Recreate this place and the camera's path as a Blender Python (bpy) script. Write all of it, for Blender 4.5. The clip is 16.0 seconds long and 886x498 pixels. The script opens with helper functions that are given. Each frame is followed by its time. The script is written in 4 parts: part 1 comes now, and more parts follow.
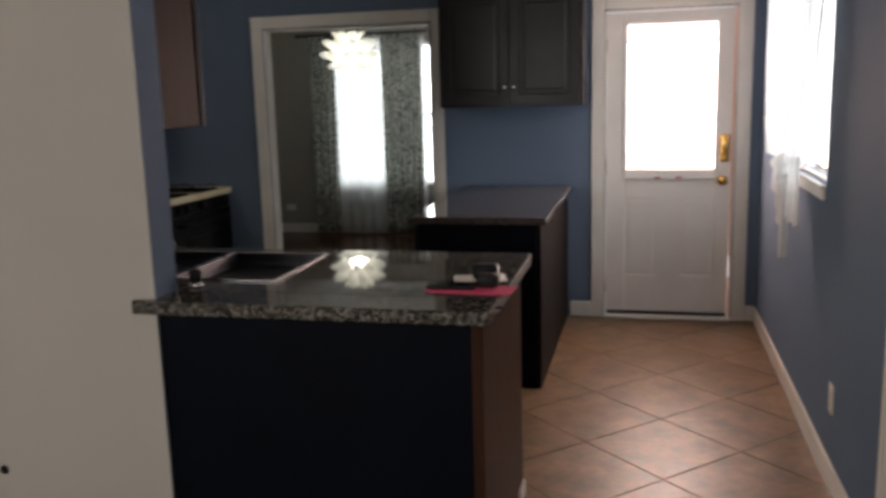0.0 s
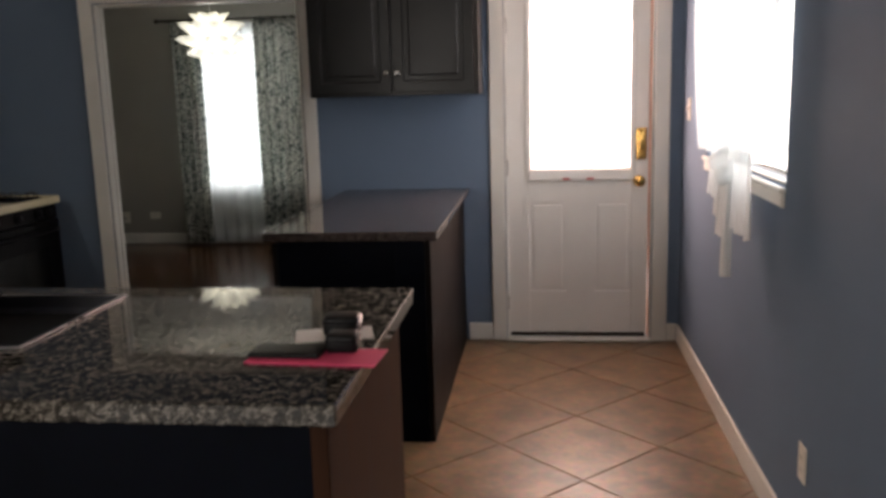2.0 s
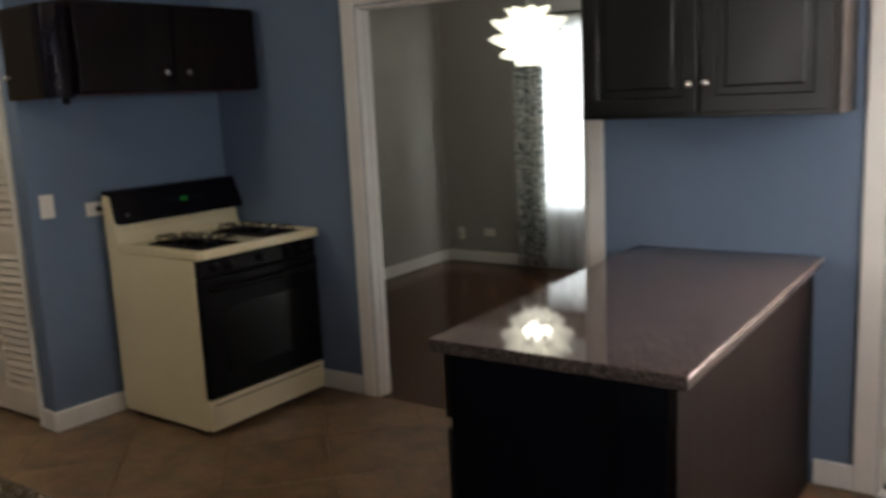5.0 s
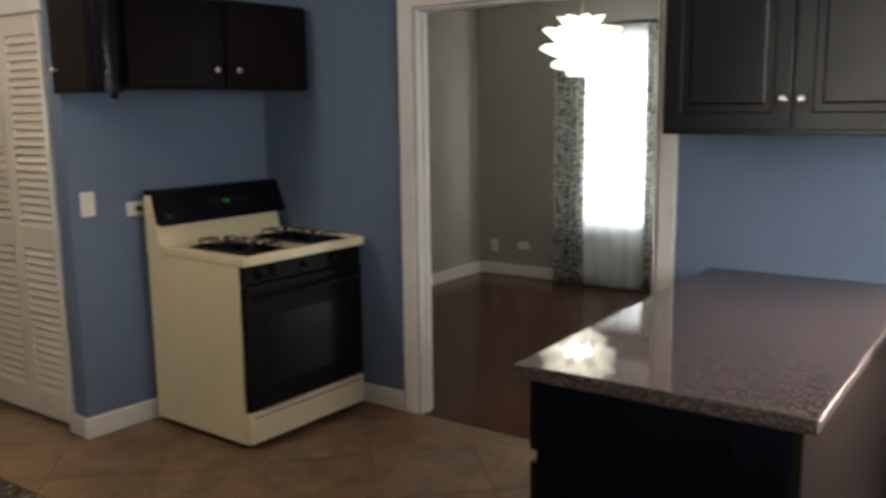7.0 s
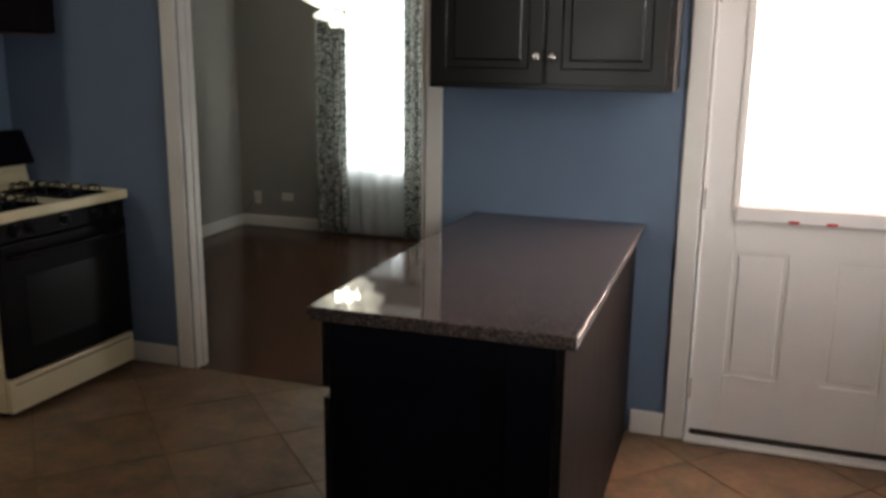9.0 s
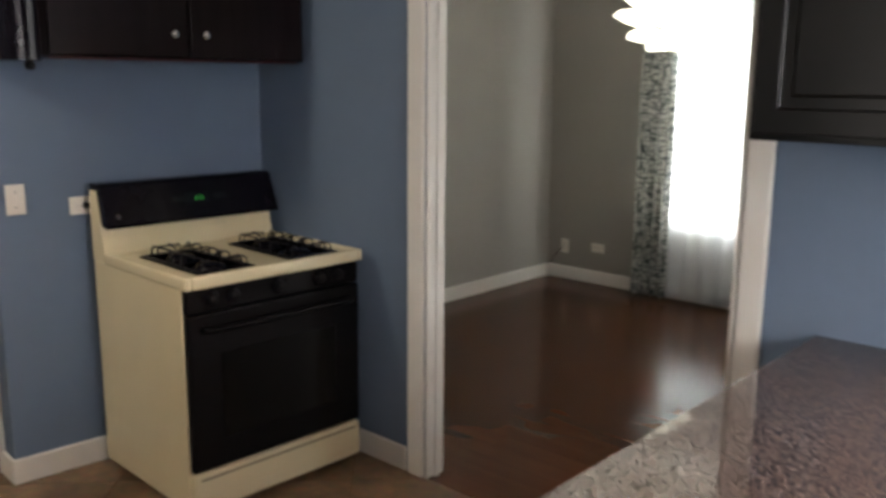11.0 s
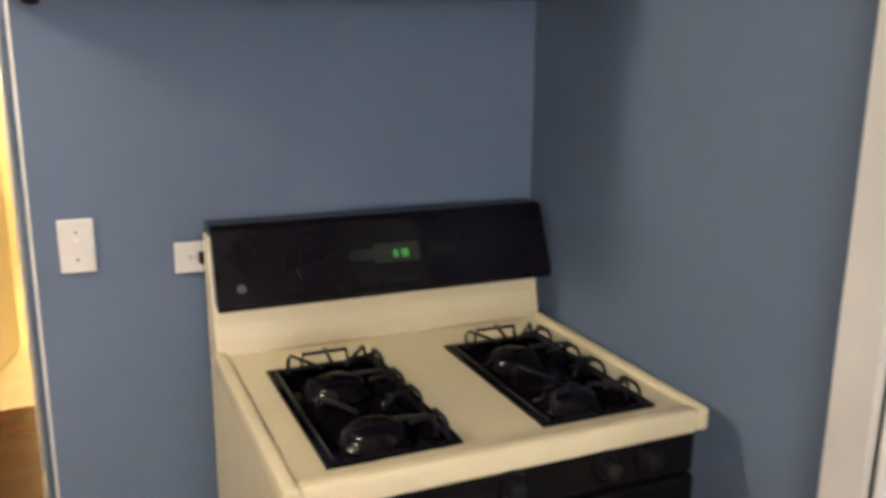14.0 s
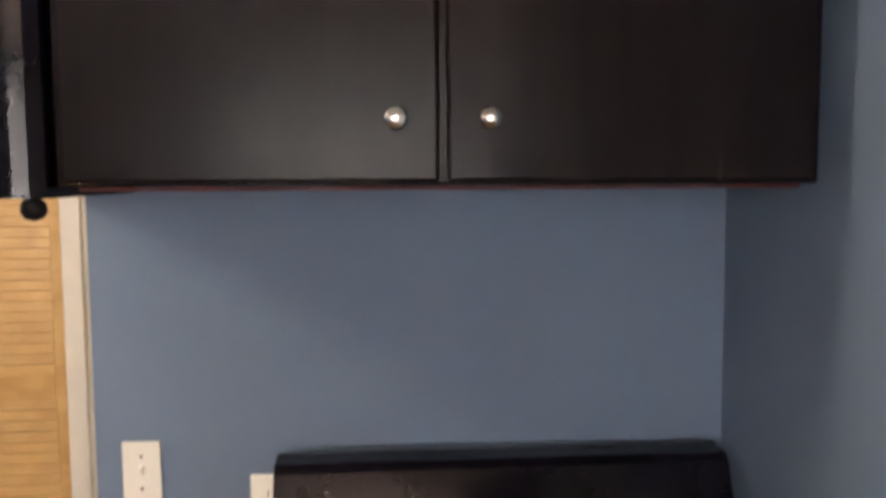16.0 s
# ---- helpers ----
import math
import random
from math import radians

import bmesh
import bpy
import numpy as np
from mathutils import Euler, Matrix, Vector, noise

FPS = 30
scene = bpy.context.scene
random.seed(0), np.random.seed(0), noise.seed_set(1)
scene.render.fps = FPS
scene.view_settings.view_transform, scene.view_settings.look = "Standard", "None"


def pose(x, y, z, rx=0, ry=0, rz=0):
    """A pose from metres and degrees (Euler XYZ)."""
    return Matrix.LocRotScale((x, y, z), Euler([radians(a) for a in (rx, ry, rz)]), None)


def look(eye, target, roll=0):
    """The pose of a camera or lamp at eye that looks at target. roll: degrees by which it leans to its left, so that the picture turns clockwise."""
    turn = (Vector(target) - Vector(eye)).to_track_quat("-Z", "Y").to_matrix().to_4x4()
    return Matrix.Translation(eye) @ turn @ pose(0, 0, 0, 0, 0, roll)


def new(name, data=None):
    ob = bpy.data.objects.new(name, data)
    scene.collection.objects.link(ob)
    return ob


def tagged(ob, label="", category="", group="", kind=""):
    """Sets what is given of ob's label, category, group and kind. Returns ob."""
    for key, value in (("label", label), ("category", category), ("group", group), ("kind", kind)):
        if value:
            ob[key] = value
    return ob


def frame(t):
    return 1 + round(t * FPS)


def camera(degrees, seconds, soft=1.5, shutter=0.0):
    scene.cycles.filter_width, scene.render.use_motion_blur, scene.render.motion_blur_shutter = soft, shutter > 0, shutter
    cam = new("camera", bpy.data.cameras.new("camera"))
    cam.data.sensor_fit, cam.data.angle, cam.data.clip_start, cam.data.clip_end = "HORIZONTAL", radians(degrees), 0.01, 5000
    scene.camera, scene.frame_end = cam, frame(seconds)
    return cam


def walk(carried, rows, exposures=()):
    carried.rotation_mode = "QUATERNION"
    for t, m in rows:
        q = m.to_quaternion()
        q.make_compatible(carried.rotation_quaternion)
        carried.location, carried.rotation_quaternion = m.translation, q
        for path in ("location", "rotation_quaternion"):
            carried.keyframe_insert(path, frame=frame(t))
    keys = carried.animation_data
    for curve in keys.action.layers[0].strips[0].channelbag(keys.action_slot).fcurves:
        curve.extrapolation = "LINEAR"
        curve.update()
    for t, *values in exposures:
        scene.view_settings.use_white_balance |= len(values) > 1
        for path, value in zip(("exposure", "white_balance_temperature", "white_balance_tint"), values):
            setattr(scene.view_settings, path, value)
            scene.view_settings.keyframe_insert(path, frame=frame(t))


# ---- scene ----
cam = camera(54.6, 16.0, 3.4, 0.4)
PATH = [
    (0, (0.1, 0.264, 1.54), (-0.36, 2.177, 1.184), -1.6),
    (0.5, (0.053, 0.438, 1.493), (-0.234, 2.386, 1.143), -1.1),
    (1, (0.046, 0.618, 1.48), (-0.189, 2.574, 1.138), -1.3),
    (1.5, (0.058, 0.887, 1.473), (-0.171, 2.842, 1.119), -1.7),
    (2, (0.037, 1.159, 1.469), (-0.196, 3.112, 1.106), -1.6),
    (2.5, (0.046, 1.498, 1.476), (-0.25, 3.439, 1.095), -1.4),
    (3, (0.083, 1.731, 1.491), (-0.3, 3.654, 1.101), -1.9),
    (3.5, (0.102, 1.974, 1.484), (-0.384, 3.877, 1.103), -1.7),
    (4, (0.096, 2.145, 1.536), (-0.508, 4.011, 1.141), -1.3),
    (4.5, (0.145, 2.374, 1.551), (-0.631, 4.179, 1.175), -1.5),
    (5, (0.222, 2.699, 1.564), (-0.895, 4.321, 1.214), -2.7),
    (5.2, (0.177, 2.821, 1.549), (-1.06, 4.356, 1.213), -2.7),
    (7.3, (-0.07, 2.683, 1.556), (-1.067, 4.382, 1.208), -0.3),
    (7.5, (-0.067, 2.652, 1.568), (-0.979, 4.393, 1.197), 0.0),
    (8, (-0.05, 2.568, 1.562), (-0.738, 4.401, 1.153), 0.5),
    (8.2, (-0.035, 2.511, 1.55), (-0.654, 4.364, 1.119), 0.6),
    (10.3, (-0.22, 3.2, 1.534), (-1.207, 4.885, 1.102), 0.9),
    (10.5, (-0.272, 3.331, 1.552), (-1.303, 4.995, 1.137), 0.9),
    (11, (-0.36, 3.741, 1.582), (-1.677, 5.196, 1.196), 0.5),
    (11.5, (-0.522, 4.023, 1.576), (-1.953, 5.366, 1.193), -0.2),
    (12, (-0.879, 4.241, 1.559), (-2.345, 5.537, 1.146), -0.4),
    (12.5, (-1.217, 4.463, 1.553), (-2.726, 5.691, 1.09), -0.1),
    (13, (-1.484, 4.678, 1.527), (-3.051, 5.815, 1.026), -0.5),
    (13.5, (-1.718, 4.813, 1.555), (-3.314, 5.895, 1.022), 0.7),
    (14, (-1.785, 4.963, 1.558), (-3.533, 5.811, 1.083), 0.6),
    (14.5, (-1.866, 5.155, 1.536), (-3.755, 5.659, 1.116), -1.2),
    (15, (-1.966, 5.301, 1.554), (-3.906, 5.592, 1.164), -1.9),
    (15.5, (-2.075, 5.348, 1.616), (-4.031, 5.604, 1.282), -1.0),
    (15.8, (-2.122, 5.384, 1.66), (-4.088, 5.629, 1.392), -0.9),
    (16, (-2.13, 5.413, 1.667), (-4.11, 5.635, 1.49), -0.3),
]
# between the fitted stretches: the turn swings on a little, then comes back
GAP = [
    (6.15, (0.085, 2.80, 1.567), (-1.31, 4.20, 1.22), -1.7),
    (9.25, (-0.09, 2.66, 1.566), (-0.73, 4.52, 1.12), 0.8),
]
EXPOSURES = [
    (0.0, -1.2, 6250, 12), (0.5, -1.05, 6250, 12), (1.0, -1.05, 6200, 11), (2.5, -1.0, 6550, 13), (3.5, -1.0, 6650, 13), (4.0, -0.97, 6550, 12), (4.5, -0.9, 6350, 10), (5.0, -0.5, 6300, 10), (5.2, -0.35, 6350, 10), (7.5, 0.0, 6300, 11), (8.2, -0.68, 6300, 10),
    (10.5, 0.0, 6300, 9), (11.0, 0.35, 6400, 12), (12.0, 0.42, 6350, 14), (12.5, 0.5, 6300, 16), (13.0, 0.75, 6270, 13), (13.5, 0.98, 6450, 14), (14.5, 1.2, 6650, 11), (15.0, 1.22, 6450, 10), (15.5, 1.3, 6600, 13), (16.0, 1.18, 6850, 15),
]
walk(cam, [(t, look(eye, target, roll)) for t, eye, target, roll in sorted(PATH + GAP)], EXPOSURES)

# ---- light ----
world = bpy.data.worlds.new("sky")
scene.world = world
world.use_nodes = True
wn = world.node_tree.nodes
sky = wn.new("ShaderNodeTexSky")
sky.sky_type, sky.sun_disc = "NISHITA", False
sky.sun_elevation, sky.sun_rotation = radians(48), radians(30)
wn["Background"].inputs["Strength"].default_value = 0.1
world.node_tree.links.new(sky.outputs[0], wn["Background"].inputs["Color"])


def lamp(name, kind, m, power, colour, size=0.1, size_y=None, spread=180):
    data = bpy.data.lights.new(name, kind)
    data.energy, data.color = power, colour
    if kind == "AREA":
        data.shape, data.size, data.size_y, data.spread = "RECTANGLE", size, size_y or size, radians(spread)
    elif kind == "SUN":
        data.angle = radians(size)
    else:
        data.shadow_soft_size = size
    ob = new(name, data)
    ob.matrix_world = m
    return ob


DAY = (1.0, 0.97, 0.93)
lamp("sun", "SUN", look((3, 12, 9), (0, 5, 0)), 1.0, (1, 0.95, 0.88), 10)
lamp("door_daylight", "AREA", look((0.245, 6.175, 1.48), (0.245, 0, 1.0)), 66, (1.0, 0.66, 0.52), 0.57, 0.95)
lamp("side_window_daylight", "AREA", look((0.905, 4.68, 1.64), (-3, 4.68, 1.4)), 36, DAY, 1.34, 1.0)
lamp("dining_window_daylight", "AREA", look((-2.78, 9.60, 1.33), (-2.78, 0, 1.2)), 80, (0.97, 1.0, 0.96), 1.15, 1.50)
lamp("dining_bulb", "POINT", pose(-2.53, 7.8, 1.89), 34, (1, 0.93, 0.80), 0.08)
lamp("living_window_daylight", "AREA", look((-2.5, -2.42, 1.5), (-2.5, 3, 1.2)), 190, (1.0, 0.93, 0.84), 2.4, 1.3)
lamp("kitchen_ceiling_bulb", "POINT", pose(-3.4, 3.7, 2.28), 35, (1.0, 0.86, 0.68), 0.10)
lamp("bathroom_bulb", "POINT", pose(-6.9, 5.0, 2.15), 80, (1.0, 0.78, 0.42), 0.06)

# ---- materials ----


def mat(name, colour, rough=0.5, metal=0.0, vary=0.12, scale=3.0, fine=60.0, bump=0.1, spec=0.5, piece=0.0, rough_vary=0.1, coat=0.0):
    """Paint, stone, metal and the like: two scales of colour variation, a fine relief."""
    m = bpy.data.materials.new(name)
    m.use_nodes = True
    n, l = m.node_tree.nodes, m.node_tree.links
    b = n["Principled BSDF"]
    b.inputs["Metallic"].default_value = metal
    b.inputs["Specular IOR Level"].default_value = spec
    b.inputs["Coat Weight"].default_value = coat
    tc = n.new("ShaderNodeTexCoord")
    big, small = n.new("ShaderNodeTexNoise"), n.new("ShaderNodeTexNoise")
    big.inputs["Scale"].default_value, big.inputs["Detail"].default_value = scale, 5
    small.inputs["Scale"].default_value, small.inputs["Detail"].default_value = fine, 3
    for t in (big, small):
        l.new(tc.outputs["Object"], t.inputs["Vector"])
    ramp = n.new("ShaderNodeValToRGB")
    c = Vector(colour)
    ramp.color_ramp.elements[0].position, ramp.color_ramp.elements[1].position = 0.3, 0.7
    ramp.color_ramp.elements[0].color = (*(c * (1 - vary)), 1)
    ramp.color_ramp.elements[1].color = (*(c * (1 + vary)), 1)
    l.new(big.outputs["Fac"], ramp.inputs["Fac"])
    mix = n.new("ShaderNodeMix")
    mix.data_type, mix.blend_type = "RGBA", "MULTIPLY"
    mix.inputs["Factor"].default_value = min(1.0, vary * 1.5)
    l.new(ramp.outputs["Color"], mix.inputs["A"])
    l.new(small.outputs["Color"], mix.inputs["B"])
    out = mix.outputs["Result"]
    if piece:
        info = n.new("ShaderNodeObjectInfo")
        hsv = n.new("ShaderNodeHueSaturation")
        mr = n.new("ShaderNodeMapRange")
        mr.inputs["To Min"].default_value, mr.inputs["To Max"].default_value = 1 - piece, 1 + piece
        l.new(info.outputs["Random"], mr.inputs["Value"])
        l.new(mr.outputs["Result"], hsv.inputs["Value"])
        shift = n.new("ShaderNodeVectorMath")
        shift.operation = "MULTIPLY_ADD"
        shift.inputs[1].default_value = (37, 53, 71)
        l.new(info.outputs["Random"], shift.inputs[0])
        l.new(tc.outputs["Object"], shift.inputs[2])
        for t in (big, small):
            l.new(shift.outputs[0], t.inputs["Vector"])
        l.new(out, hsv.inputs["Color"])
        out = hsv.outputs["Color"]
    l.new(out, b.inputs["Base Color"])
    rr = n.new("ShaderNodeMapRange")
    rr.inputs["To Min"].default_value, rr.inputs["To Max"].default_value = max(0.02, rough - rough_vary * rough), min(1, rough + rough_vary * rough)
    l.new(big.outputs["Fac"], rr.inputs["Value"])
    l.new(rr.outputs["Result"], b.inputs["Roughness"])
    if bump:
        bp = n.new("ShaderNodeBump")
        bp.inputs["Strength"].default_value, bp.inputs["Distance"].default_value = bump, 0.004
        l.new(small.outputs["Fac"], bp.inputs["Height"])
        l.new(bp.outputs["Normal"], b.inputs["Normal"])
    return m


def granite(name, dark, mid, light, scale, rough, bias=0.0):
    """Polished stone: three minerals in grains of two sizes."""
    m = bpy.data.materials.new(name)
    m.use_nodes = True
    n, l = m.node_tree.nodes, m.node_tree.links
    b = n["Principled BSDF"]
    b.inputs["Roughness"].default_value = rough
    tc = n.new("ShaderNodeTexCoord")
    warp = n.new("ShaderNodeTexNoise")
    warp.inputs["Scale"].default_value = scale * 0.6
    l.new(tc.outputs["Object"], warp.inputs["Vector"])
    add = n.new("ShaderNodeVectorMath")
    add.operation = "MULTIPLY_ADD"
    add.inputs[1].default_value = (0.45 / scale,) * 3
    l.new(warp.outputs["Color"], add.inputs[0])
    l.new(tc.outputs["Object"], add.inputs[2])
    cells = []
    for k in (1.0, 2.7):
        v = n.new("ShaderNodeTexVoronoi")
        v.inputs["Scale"].default_value = scale * k
        l.new(add.outputs[0], v.inputs["Vector"])
        bw = n.new("ShaderNodeSeparateColor")
        l.new(v.outputs["Color"], bw.inputs["Color"])
        cells.append(bw.outputs["Red"])
    avg = n.new("ShaderNodeMath")
    avg.operation = "MULTIPLY_ADD"
    avg.inputs[1].default_value, avg.inputs[2].default_value = 0.55, bias
    l.new(cells[0], avg.inputs[0])
    sm = n.new("ShaderNodeMath")
    sm.operation = "MULTIPLY_ADD"
    sm.inputs[1].default_value = 0.45
    l.new(cells[1], sm.inputs[0])
    l.new(avg.outputs[0], sm.inputs[2])
    r = n.new("ShaderNodeValToRGB")
    e = r.color_ramp.elements
    e[0].position, e[0].color = 0.30, (*dark, 1)
    e[1].position, e[1].color = 0.86, (*light, 1)
    k = e.new(0.55)
    k.color = (*mid, 1)
    l.new(sm.outputs[0], r.inputs["Fac"])
    l.new(r.outputs["Color"], b.inputs["Base Color"])
    return m


def wood(name, a, c, rough, grain=(1.0, 14.0, 14.0), piece=0.2, bump=0.15, spec=0.5, rough_vary=0.2, detail=8):
    m = bpy.data.materials.new(name)
    m.use_nodes = True
    n, l = m.node_tree.nodes, m.node_tree.links
    b = n["Principled BSDF"]
    b.inputs["Specular IOR Level"].default_value = spec
    tc, mp = n.new("ShaderNodeTexCoord"), n.new("ShaderNodeMapping")
    mp.inputs["Scale"].default_value = grain
    info = n.new("ShaderNodeObjectInfo")
    l.new(tc.outputs["Object"], mp.inputs["Vector"])
    l.new(info.outputs["Random"], mp.inputs["Location"])
    t = n.new("ShaderNodeTexNoise")
    t.inputs["Scale"].default_value, t.inputs["Detail"].default_value, t.inputs["Distortion"].default_value = 2.5, detail, 0.6
    l.new(mp.outputs["Vector"], t.inputs["Vector"])
    r = n.new("ShaderNodeValToRGB")
    r.color_ramp.elements[0].position, r.color_ramp.elements[1].position = 0.3, 0.72
    r.color_ramp.elements[0].color, r.color_ramp.elements[1].color = (*a, 1), (*c, 1)
    l.new(t.outputs["Fac"], r.inputs["Fac"])
    hsv, mr = n.new("ShaderNodeHueSaturation"), n.new("ShaderNodeMapRange")
    mr.inputs["To Min"].default_value, mr.inputs["To Max"].default_value = 1 - piece, 1 + piece
    l.new(info.outputs["Random"], mr.inputs["Value"])
    l.new(mr.outputs["Result"], hsv.inputs["Value"])
    l.new(r.outputs["Color"], hsv.inputs["Color"])
    l.new(hsv.outputs["Color"], b.inputs["Base Color"])
    rr = n.new("ShaderNodeMapRange")
    rr.inputs["To Min"].default_value, rr.inputs["To Max"].default_value = rough * (1 - rough_vary), rough * (1 + rough_vary)
    l.new(t.outputs["Fac"], rr.inputs["Value"])
    l.new(rr.outputs["Result"], b.inputs["Roughness"])
    bp = n.new("ShaderNodeBump")
    bp.inputs["Strength"].default_value, bp.inputs["Distance"].default_value = bump, 0.002
    l.new(t.outputs["Fac"], bp.inputs["Height"])
    if bump:
        l.new(bp.outputs["Normal"], b.inputs["Normal"])
    return m


def cloth(name, colour, see=0.3, glow=0.5, pattern=None):
    """Thin cloth: part diffuse, part translucent, part open weave."""
    m = bpy.data.materials.new(name)
    m.use_nodes = True
    n, l = m.node_tree.nodes, m.node_tree.links
    n.remove(n["Principled BSDF"])
    out = n["Material Output"]
    d, t, s = n.new("ShaderNodeBsdfDiffuse"), n.new("ShaderNodeBsdfTranslucent"), n.new("ShaderNodeBsdfTransparent")
    a, c = n.new("ShaderNodeMixShader"), n.new("ShaderNodeMixShader")
    a.inputs[0].default_value, c.inputs[0].default_value = glow, see
    l.new(d.outputs[0], a.inputs[1])
    l.new(t.outputs[0], a.inputs[2])
    l.new(a.outputs[0], c.inputs[1])
    l.new(s.outputs[0], c.inputs[2])
    l.new(c.outputs[0], out.inputs["Surface"])
    tc = n.new("ShaderNodeTexCoord")
    r = n.new("ShaderNodeValToRGB")
    if pattern:
        mp = n.new("ShaderNodeMapping")
        mp.inputs["Scale"].default_value = (1.0, 0.15, 0.75)
        l.new(tc.outputs["Object"], mp.inputs["Vector"])
        w = n.new("ShaderNodeTexNoise")
        w.inputs["Scale"].default_value = 22
        l.new(mp.outputs["Vector"], w.inputs["Vector"])
        ad = n.new("ShaderNodeVectorMath")
        ad.operation = "MULTIPLY_ADD"
        ad.inputs[1].default_value = (0.05, 0.05, 0.05)
        l.new(w.outputs["Color"], ad.inputs[0])
        l.new(mp.outputs["Vector"], ad.inputs[2])
        v = n.new("ShaderNodeTexVoronoi")
        v.feature = "DISTANCE_TO_EDGE"
        v.inputs["Scale"].default_value, v.inputs["Randomness"].default_value = 40, 0.7
        l.new(ad.outputs[0], v.inputs["Vector"])
        e = r.color_ramp.elements
        e[0].position, e[0].color = 0.06, (*pattern, 1)
        e[1].position, e[1].color = 0.11, (*colour, 1)
        k = e.new(0.42)
        k.color = (*colour, 1)
        k = e.new(0.46)
        k.color = (*pattern, 1)
        l.new(v.outputs["Distance"], r.inputs["Fac"])
    else:
        w = n.new("ShaderNodeTexNoise")
        w.inputs["Scale"].default_value = 9
        l.new(tc.outputs["Object"], w.inputs["Vector"])
        e = r.color_ramp.elements
        e[0].color, e[1].color = (*(Vector(colour) * 0.9), 1), (*colour, 1)
        l.new(w.outputs["Fac"], r.inputs["Fac"])
    l.new(r.outputs["Color"], d.inputs["Color"])
    l.new(r.outputs["Color"], t.inputs["Color"])
    return m


def glow(name, colour, strength, base=1.0):
    m = bpy.data.materials.new(name)
    m.use_nodes = True
    b = m.node_tree.nodes["Principled BSDF"]
    b.inputs["Base Color"].default_value = (*(Vector(colour) * base), 1)
    b.inputs["Emission Color"].default_value = (*colour, 1)
    b.inputs["Emission Strength"].default_value = strength
    return m


def glass(name, rough=0.0):
    m = bpy.data.materials.new(name)
    m.use_nodes = True
    b = m.node_tree.nodes["Principled BSDF"]
    b.inputs["Transmission Weight"].default_value = 1.0
    b.inputs["Roughness"].default_value = rough
    b.inputs["IOR"].default_value = 1.45
    return m


BLUE = mat("blue_wall_paint", (0.150, 0.200, 0.281), 0.7, spec=0.03, vary=0.05, scale=1.3, fine=140, bump=0.12)
WHITEWALL = mat("cream_wall_paint", (0.46, 0.43, 0.385), 0.6, vary=0.04, scale=1.2, fine=140, bump=0.1)
GREY = mat("grey_green_wall_paint", (0.32, 0.303, 0.272), 0.6, vary=0.05, scale=1.2, fine=140, bump=0.1)
CEIL = mat("ceiling_paint", (0.75, 0.74, 0.71), 0.8, vary=0.04, fine=90, bump=0.2)
TRIM = mat("white_trim_paint", (0.74, 0.72, 0.67), 0.35, vary=0.05, scale=4, fine=90, bump=0.05)
DOORWHITE = mat("white_door_paint", (0.83, 0.80, 0.76), 0.38, vary=0.04, scale=3, fine=120, bump=0.06)
TILE = mat("terracotta_tile_glaze", (0.232, 0.146, 0.080), 0.36, vary=0.40, scale=7, fine=28, bump=0.06, piece=0.05, rough_vary=0.25)
GROUT = mat("dark_grout", (0.185, 0.108, 0.060), 0.9, vary=0.2, fine=120, bump=0.3)
DARKWOOD = wood("dark_floor_boards", (0.056, 0.0215, 0.0100), (0.076, 0.0295, 0.0140), 0.20, grain=(0.7, 2.6, 2.6), piece=0.04, bump=0.0, spec=0.19, rough_vary=0.12, detail=1)
ESPRESSO = mat("espresso_cabinet_paint", (0.0065, 0.0066, 0.0064), 0.33, spec=0.28, vary=0.25, scale=5, fine=50, bump=0.06, rough_vary=0.3)
NAVYBLACK = mat("black_panel_paint", (0.004, 0.0055, 0.0105), 0.5, spec=0.05, vary=0.25, scale=4, fine=50, bump=0.12)
VENEER = wood("brown_side_veneer", (0.034, 0.0155, 0.0090), (0.058, 0.0270, 0.0160), 0.5, grain=(14, 14, 1.0), spec=0.05)
DARKVENEER = wood("dark_brown_veneer", (0.010, 0.0085, 0.0080), (0.018, 0.0145, 0.0135), 0.5, grain=(14, 14, 1.0), spec=0.04)
GLOSSBROWN = wood("glossy_dark_brown_veneer", (0.0064, 0.0044, 0.0050), (0.0105, 0.0070, 0.0078), 0.25, grain=(9, 9, 0.7), spec=0.12, bump=0.15)
OVENBLACK = mat("black_oven_enamel", (0.006, 0.0055, 0.006), 0.36, spec=0.09, vary=0.2, scale=5, fine=60, bump=0.02)
BADGE = mat("dull_grey_badge", (0.06, 0.06, 0.065), 0.4, vary=0.05, bump=0)
REDBROWN = wood("red_brown_veneer", (0.020, 0.010, 0.008), (0.036, 0.018, 0.014), 0.5, grain=(14, 14, 1.0), spec=0.05)
GRANITE = granite("speckled_granite", (0.009, 0.010, 0.009), (0.056, 0.051, 0.043), (0.26, 0.24, 0.21), 108, 0.035)
GRANITE2 = granite("brown_granite", (0.026, 0.022, 0.021), (0.066, 0.054, 0.050), (0.125, 0.104, 0.096), 190, 0.05)
# pale tone that paints the bright glint along the worktop edges
EDGEGLINT = mat("painted_edge_glint", (0.28, 0.26, 0.24), 0.18, vary=0.3, scale=40, fine=160, bump=0.05)
STEEL = mat("brushed_steel", (0.42, 0.42, 0.43), 0.28, metal=1.0, vary=0.08, scale=6, fine=200, bump=0.04)
DARKSTEEL = mat("sink_basin_steel", (0.10, 0.10, 0.11), 0.36, metal=0.9, vary=0.15, scale=6, fine=120, bump=0.05)
CHROME = mat("chrome", (0.75, 0.75, 0.76), 0.1, metal=1.0, vary=0.02, bump=0)
